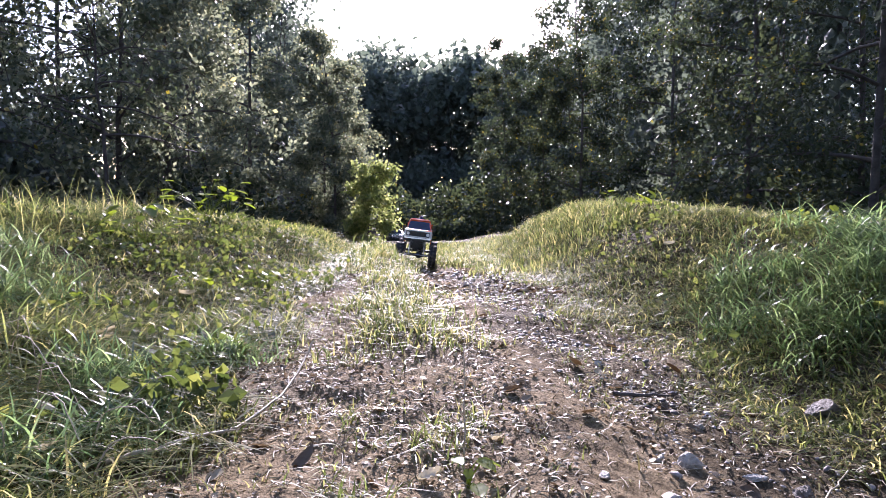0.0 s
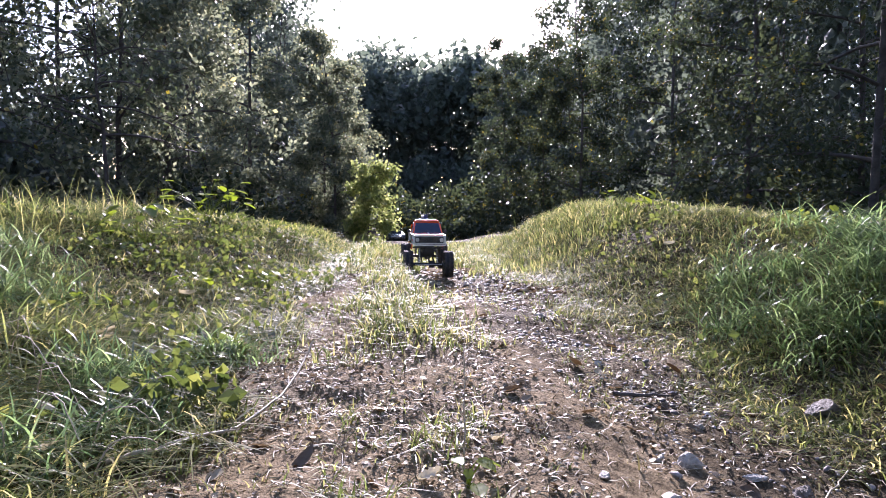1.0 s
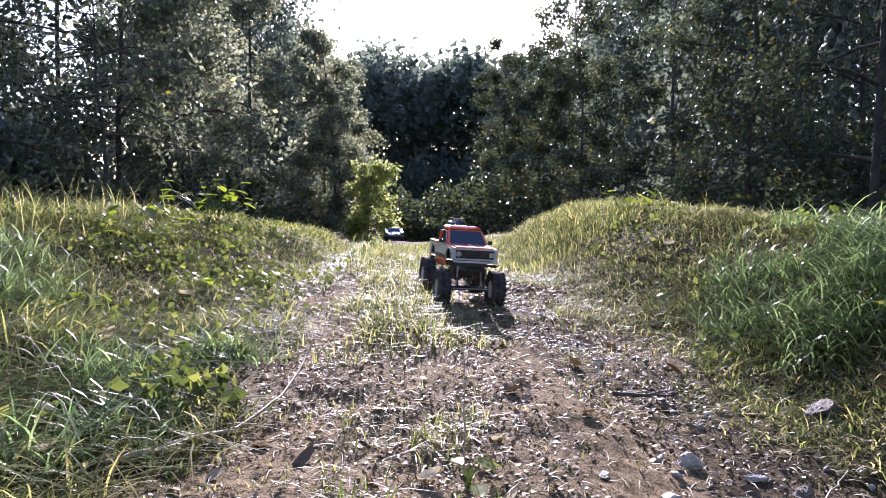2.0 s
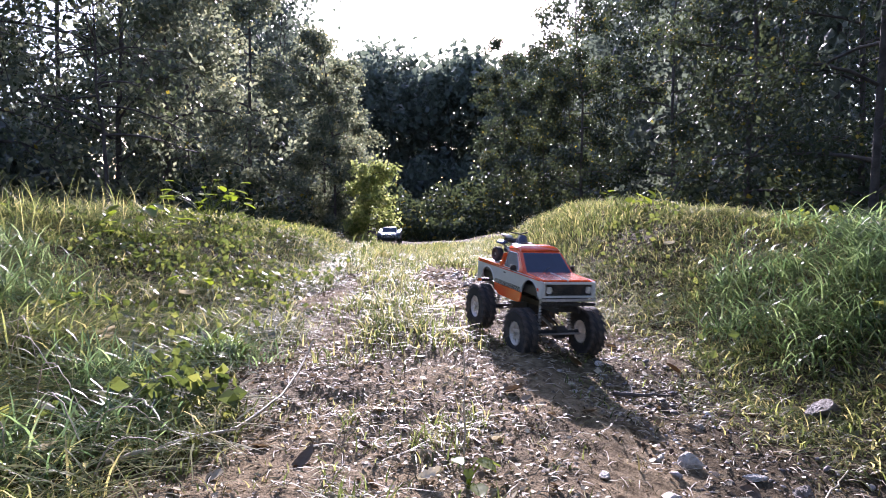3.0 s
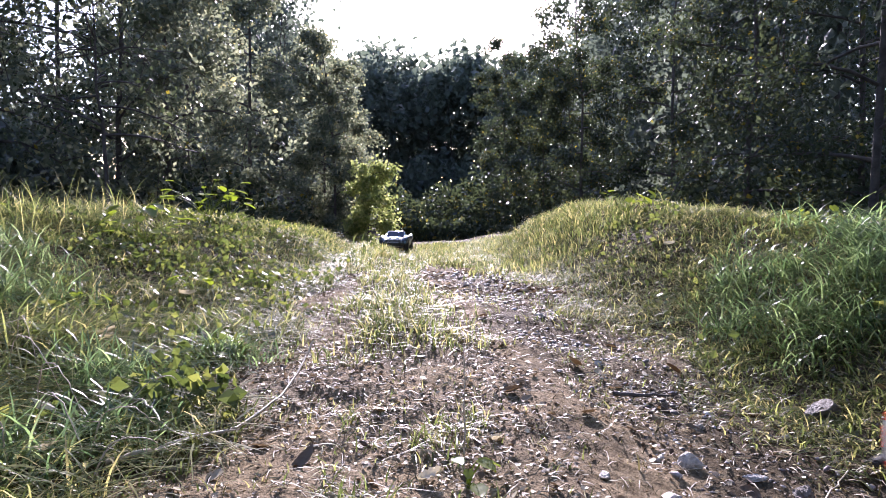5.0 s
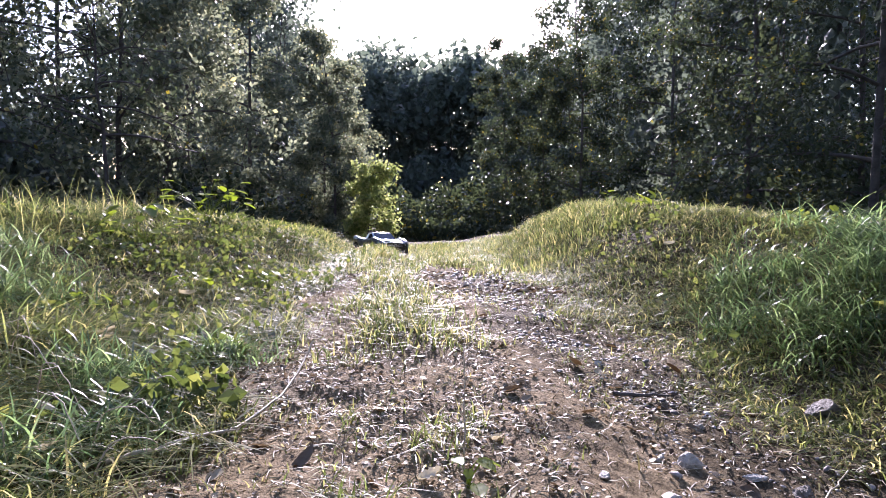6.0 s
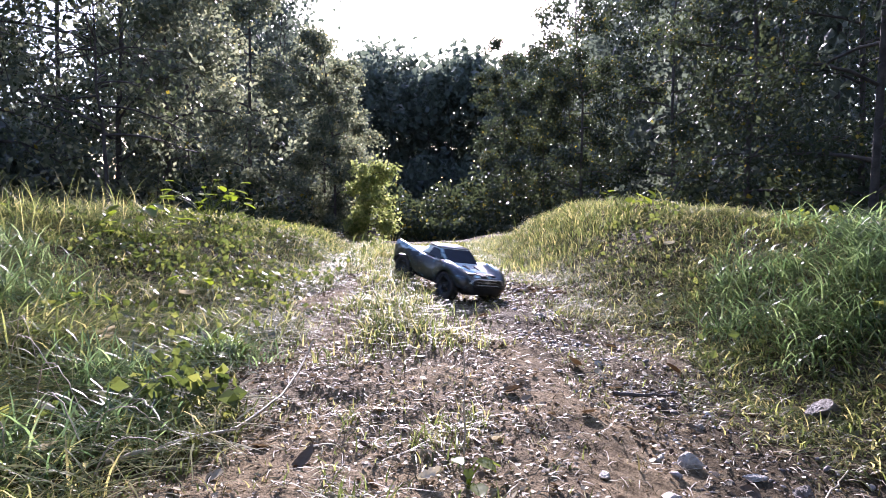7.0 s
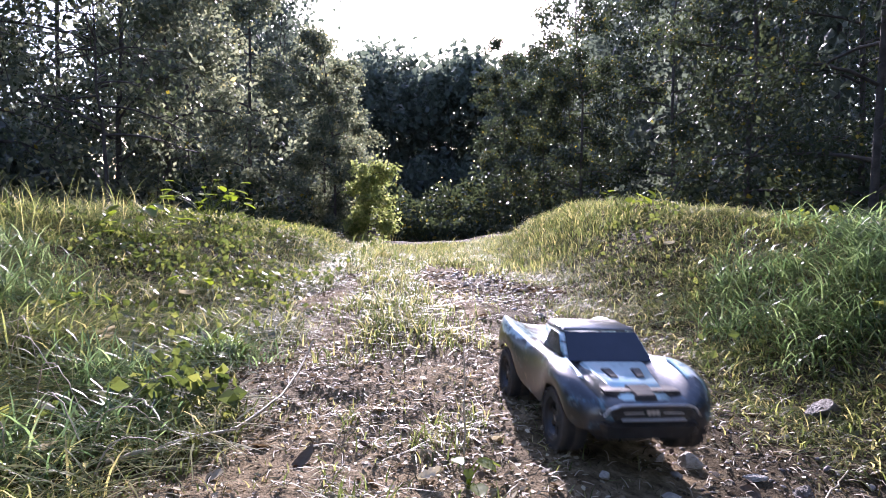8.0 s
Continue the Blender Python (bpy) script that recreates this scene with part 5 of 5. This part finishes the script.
def build_racer():
    car = tagged(new("toy_racer", None), "teal and pale blue radio-controlled short-course race truck, dusty", "toy truck")
    # shell stations: x, half width, sill height, fender crest (y, z), valley (y, z), middle height
    rows = [(-0.285, 0.100, 0.100, 0.085, 0.140, 0.05, 0.135, 0.135), (-0.272, 0.128, 0.085, 0.116, 0.160, 0.07, 0.142, 0.140),
            (-0.235, 0.140, 0.080, 0.121, 0.170, 0.075, 0.140, 0.138), (-0.215, 0.143, 0.100, 0.122, 0.170, 0.076, 0.139, 0.137),
            (-0.165, 0.145, 0.122, 0.122, 0.163, 0.078, 0.139, 0.137), (-0.115, 0.142, 0.100, 0.118, 0.152, 0.080, 0.139, 0.137),
            (-0.095, 0.136, 0.055, 0.112, 0.146, 0.082, 0.139, 0.138), (-0.02, 0.126, 0.045, 0.104, 0.136, 0.084, 0.138, 0.138),
            (0.055, 0.130, 0.045, 0.104, 0.140, 0.080, 0.136, 0.137), (0.085, 0.137, 0.055, 0.106, 0.146, 0.076, 0.132, 0.134),
            (0.105, 0.142, 0.095, 0.107, 0.150, 0.074, 0.130, 0.131), (0.155, 0.146, 0.118, 0.108, 0.149, 0.072, 0.124, 0.126),
            (0.205, 0.144, 0.095, 0.105, 0.136, 0.072, 0.116, 0.118), (0.225, 0.140, 0.065, 0.101, 0.127, 0.072, 0.111, 0.113),
            (0.255, 0.124, 0.058, 0.095, 0.110, 0.068, 0.103, 0.105), (0.270, 0.095, 0.062, 0.085, 0.090, 0.060, 0.090, 0.091)]
    bm = bmesh.new()
    loops = []
    for x, hw, zb, cy, cz, vy, vz, zc in rows:
        half = [(hw * 0.97, zb), (hw, zb + (cz - zb) * 0.45), (hw * 0.965, zb + (cz - zb) * 0.75), ((hw + cy) / 2, cz - 0.002), (cy, cz), ((cy + vy) / 2, (cz + vz) / 2), (vy, vz)]
        ring = [(-y, z) for y, z in half] + [(0, zc)] + [(y, z) for y, z in reversed(half)]
        loops.append([bm.verts.new((x, y, z)) for y, z in ring])
    for a, b in zip(loops[:-1], loops[1:]):
        for i in range(len(a) - 1):
            bm.faces.new((a[i], a[i + 1], b[i + 1], b[i]))
    bm.faces.new(loops[0])
    bm.faces.new(loops[-1])
    shell = part("body_shell", bm, SHELL, car, "printed dark teal and pale blue shell, sun painted on its tops, dusty", True)
    sm = shell.modifiers.new("round", "SUBSURF")
    sm.levels = sm.render_levels = 2
    # cab
    lo, hi = 0.134, 0.185
    b4 = [(-0.110, -0.092, lo), (0.098, -0.092, lo), (0.098, 0.092, lo), (-0.110, 0.092, lo)]
    t4 = [(-0.066, -0.078, hi), (0.030, -0.080, hi), (0.030, 0.080, hi), (-0.066, 0.078, hi)]
    part("cab", hull(b4 + t4, None, 0.006), SHELL, car, "dark cab of the race truck", True)
    part("roof", hull([(-0.072, -0.082, 0.182), (0.032, -0.084, 0.182), (0.032, 0.084, 0.182), (-0.072, 0.082, 0.182),
                       (-0.062, -0.072, 0.193), (0.018, -0.072, 0.192), (0.018, 0.072, 0.192), (-0.062, 0.072, 0.193)], None, 0.004),
         surface("grey_roof", (0.10, 0.11, 0.12), (0.2, 0.21, 0.22), 30, 0.35, coat=1.0, dirt=(0.3, 0.27, 0.23), dirt_amount=0.3), car, "dusty grey roof", True)

    def on(face, u, v):
        a, b, c, d = [Vector(p) for p in face]
        return (a * (1 - u) + b * u) * (1 - v) + (d * (1 - u) + c * u) * v
    front = [b4[1], b4[2], t4[2], t4[1]]
    part("windscreen", pane([on(front, 0.03, 0.06), on(front, 0.97, 0.06), on(front, 0.97, 0.95), on(front, 0.03, 0.95)]), GLASS, car, "dark tinted windscreen")
    for face in ([b4[0], b4[1], t4[1], t4[0]], [b4[2], b4[3], t4[3], t4[2]]):
        part("side_window", pane([on(face, 0.3 if face[0][0] < 0 else 0.14, 0.12), on(face, 0.86 if face[0][0] < 0 else 0.7, 0.12),
                                  on(face, 0.80 if face[0][0] < 0 else 0.62, 0.85), on(face, 0.38 if face[0][0] < 0 else 0.2, 0.85)]), GLASS, car, "dark side window")
    # bonnet panel with scoops
    part("bonnet", hull([(0.094, -0.072, 0.122), (0.248, -0.05, 0.098), (0.248, 0.05, 0.098), (0.094, 0.072, 0.122),
                         (0.096, -0.066, 0.1385), (0.246, -0.045, 0.1115), (0.246, 0.045, 0.1115), (0.096, 0.066, 0.1385)], None, 0.004), PALE_BLUE, car, "pale blue printed bonnet, glancing light painted in", True)
    for s in (-1, 1):
        part("bonnet_vent", hull([(0.135, s * 0.030 - 0.011, 0.126), (0.175, s * 0.026 - 0.009, 0.119), (0.175, s * 0.026 + 0.009, 0.119), (0.135, s * 0.030 + 0.011, 0.126),
                                  (0.138, s * 0.030 - 0.009, 0.1352), (0.172, s * 0.026 - 0.007, 0.1275), (0.172, s * 0.026 + 0.007, 0.1275), (0.138, s * 0.030 + 0.009, 0.1352)], None, 0.001), BLACK, car, "black bonnet vent")
        part("fender_print", hull([(0.120, s * 0.100, 0.14), (0.205, s * 0.098, 0.125), (0.205, s * 0.116, 0.125), (0.120, s * 0.118, 0.14),
                                   (0.120, s * 0.101, 0.1508), (0.200, s * 0.099, 0.1372), (0.200, s * 0.112, 0.1352), (0.120, s * 0.114, 0.1494)], None, 0.001), PALE_BLUE, car, "pale printed flash on the fender, glancing light painted in")
        part("headlight", hull([(0.25, s * 0.085 - 0.014, 0.085), (0.266, s * 0.082 - 0.012, 0.085), (0.266, s * 0.082 + 0.010, 0.085), (0.25, s * 0.09 + 0.014, 0.085),
                                (0.25, s * 0.085 - 0.014, 0.1), (0.262, s * 0.082 - 0.012, 0.098), (0.262, s * 0.082 + 0.010, 0.098), (0.25, s * 0.09 + 0.014, 0.1)], None, 0.002), LENS, car, "clear headlight")
    part("nose_scoop", hull([(0.20, -0.026, 0.112), (0.25, -0.022, 0.102), (0.25, 0.022, 0.102), (0.20, 0.026, 0.112),
                             (0.205, -0.022, 0.1225), (0.247, -0.018, 0.1145), (0.247, 0.018, 0.1145), (0.205, 0.022, 0.1225)], None, 0.002), BLACK, car, "black scoop at the nose")
    bm = None
    pts = [(0.272, -0.088, 0.086), (0.276, -0.078, 0.100), (0.280, -0.060, 0.107), (0.281, 0.060, 0.107), (0.276, 0.078, 0.100), (0.272, 0.088, 0.086)]
    for a, b in zip(pts[:-1], pts[1:]):
        bm = rod(a, b, 0.0020, bm, 8)
    part("light_bar", bm, TRIM, car, "silver bar across the nose")
    part("lower_bar", rod((0.2795, -0.058, 0.0815), (0.2795, 0.058, 0.0815), 0.0022, None, 8), TRIM, car, "thin silver bar below the lettering")
    part("grille_panel", box((0.264, -0.07, 0.078), (0.277, 0.07, 0.103), 0.003), BLACK, car, "black front panel")
    bm = None
    for i, (y0, y1) in enumerate([(-0.012, -0.006), (-0.004, 0.002), (0.004, 0.010)]):
        bm = box((0.2765, y0, 0.089), (0.2785, y1, 0.097), 0.0005, bm)
    for s in (-1, 1):
        box((0.2765, min(s * 0.018, s * 0.054), 0.0915), (0.2785, max(s * 0.018, s * 0.054), 0.0935), 0.0005, bm)
    part("badge_bars", bm, TRIM, car, "pale bars of lettering on the front")
    part("front_bumper", hull([(0.24, -0.105, 0.045), (0.275, -0.075, 0.045), (0.275, 0.075, 0.045), (0.24, 0.105, 0.045),
                               (0.24, -0.112, 0.078), (0.283, -0.08, 0.076), (0.283, 0.08, 0.076), (0.24, 0.112, 0.078)], None, 0.005), BLACK, car, "black front bumper")
    part("skid_plate", hull([(0.19, -0.06, 0.035), (0.25, -0.05, 0.045), (0.25, 0.05, 0.045), (0.19, 0.06, 0.035),
                             (0.19, -0.06, 0.045), (0.262, -0.05, 0.06), (0.262, 0.05, 0.06), (0.19, 0.06, 0.045)], None, 0.002), BLACK, car)
    part("chassis_tray", box((-0.26, -0.075, 0.035), (0.22, 0.075, 0.05), 0.004), BLACK, car, "black chassis tray")
    part("inner_body", box((-0.25, -0.075, 0.05), (0.235, 0.075, 0.118), 0.004), BLACK, car)
    part("rear_bumper", box((-0.305, -0.1, 0.05), (-0.28, 0.1, 0.09), 0.006), BLACK, car, "black rear bumper")
    for x in (0.160, -0.165):
        part("axle", rod((x, -0.1, 0.057), (x, 0.1, 0.057), 0.006), BLACK, car)
    for ob in car.children:
        if ob.name.split(".")[0] not in ("axle", "chassis_tray"):
            ob.location.z += 0.010
    wheels = [wheel(car, x, y, 0.057, 0.057, 0.050, 0.034, 22, BLACK, 6) for x in (0.160, -0.165) for y in (0.114, -0.114)]
    return car, wheels


pickup, pickup_wheels = build_pickup()
quad = build_quad()
racer, racer_wheels = build_racer()


def car_on_land(x, y, head, base, track, pitch=0.0, roll=0.0, dz=0.0):
    """A car's pose: the ground under its four wheels gives its height. head: degrees, 0 along +x; pitch lifts the nose, roll its left side."""
    c, s = math.cos(radians(head)), math.sin(radians(head))
    g = [float(land(x + c * a * base - s * b * track, y + s * a * base + c * b * track)) for a in (-1, 1) for b in (-1, 1)]
    return pose(x, y, sum(g) / 4 + dz, roll, -pitch, head)


def smooth_keys(keys, t):
    """Values between keys, by a smooth curve through them."""
    ts = [k[0] for k in keys]
    i = max(0, min(len(keys) - 2, int(np.searchsorted(ts, t, side="right")) - 1))
    p = [np.array(keys[max(0, min(len(keys) - 1, i + j))][1:], float) for j in (-1, 0, 1, 2)]
    q = [ts[max(0, min(len(keys) - 1, i + j))] for j in (-1, 0, 1, 2)]
    h = q[2] - q[1]
    m1 = (p[2] - p[0]) / max(1e-6, q[2] - q[0]) * h
    m2 = (p[3] - p[1]) / max(1e-6, q[3] - q[1]) * h
    u = (t - q[1]) / h
    return (2 * u ** 3 - 3 * u ** 2 + 1) * p[1] + (u ** 3 - 2 * u ** 2 + u) * m1 + (-2 * u ** 3 + 3 * u ** 2) * p[2] + (u ** 3 - u ** 2) * m2


# seconds, x, y, heading, extra pitch, extra roll, lift
PICKUP_KEYS = [(0.0, -0.193, 4.72, -90, 0, -7, 0), (0.5, -0.157, 4.40, -87, -1, -3, 0), (1.0, -0.100, 3.93, -84, -3, -1, 0), (1.5, -0.030, 3.28, -82, -2.5, -5, 0),
               (2.1, 0.085, 2.78, -77, -3, -4, 0), (2.8, 0.227, 2.32, -72, -5, -3.1, 0), (3.0, 0.276, 2.164, -69.5, -6, -2.9, 0), (3.5, 0.380, 1.71, -66, -1.7, 0.9, 0),
               (4.0, 0.514, 1.315, -60.5, -5, 4.4, 0), (4.3, 0.608, 1.145, -62, -2.5, 4.0, 0.004), (4.4, 0.618, 1.08, -63.5, -0.5, 3, 0.006), (4.5, 0.628, 1.018, -65, 1.5, 2, 0.010), (4.7, 0.722, 0.93, -58, -1, 0, 0), (5.3, 0.97, 0.66, -52, 0, 0, 0),
               (6.2, 1.38, 0.15, -52, 4, -4, 0), (7.0, 1.65, -0.25, -52, 6, 8, 0), (8.0, 1.7, -0.32, -52, 6, 8, 0)]
RACER_KEYS = [(0.0, -0.76, 11.0, -80, 1, 0, 0), (1.5, -0.76, 10.8, -82, 1, 0, 0), (2.8, -0.66, 8.6, -88, 2, 0, 0), (3.5, -0.60, 7.5, -88, 3, 0, 0), (4.5, -0.47, 7.0, -85, 4, 0, 0),
              (5.3, -0.46, 6.5, -95, 5, 0, 0), (5.8, -0.45, 6.0, -70, 6, -2, 0), (6.0, -0.50, 5.4, -60, 5, -4, 0), (6.2, -0.50, 4.9, -65, 4, -4, 0), (6.5, -0.393, 4.16, -70.5, 2.8, -4.7, 0),
              (7.0, 0.006, 3.02, -54, -7.5, -8, 0.006), (7.5, 0.301, 2.08, -74, 0, -1.3, 0), (8.0, 0.305, 1.395, -80, 0.8, -2.7, 0.012)]


def drive(car, wheels, keys, base, track, radius, most):
    """Key a car along its way, and its wheels by the way that it has gone."""
    rows, spins, spin, last = [], [], 0.0, None
    for i in range(241):
        t = i / 30
        x, y, head, pitch, roll, dz = smooth_keys(keys, t)
        rows.append((t, car_on_land(x, y, head, base, track, pitch, roll, dz)))
        if last is not None:
            spin += min(most, math.degrees(math.hypot(x - last[0], y - last[1]) / radius))
        last = (x, y)
        spins.append((t, spin))
    walk(car, rows)
    for w in wheels:
        wx, wy, wz = w["at"]
        walk(w, [(t, pose(wx, wy, wz, 0, a, 0)) for t, a in spins])
    return rows


def motions():
    rows = drive(pickup, pickup_wheels, PICKUP_KEYS, 0.149, 0.106, 0.075, 80)
    walk(quad, [(t, m @ pose(-0.148, 0.0, 0.2254, 0, -4.0, 5)) for t, m in rows])
    drive(racer, racer_wheels, RACER_KEYS, 0.162, 0.114, 0.057, 80)


motions()
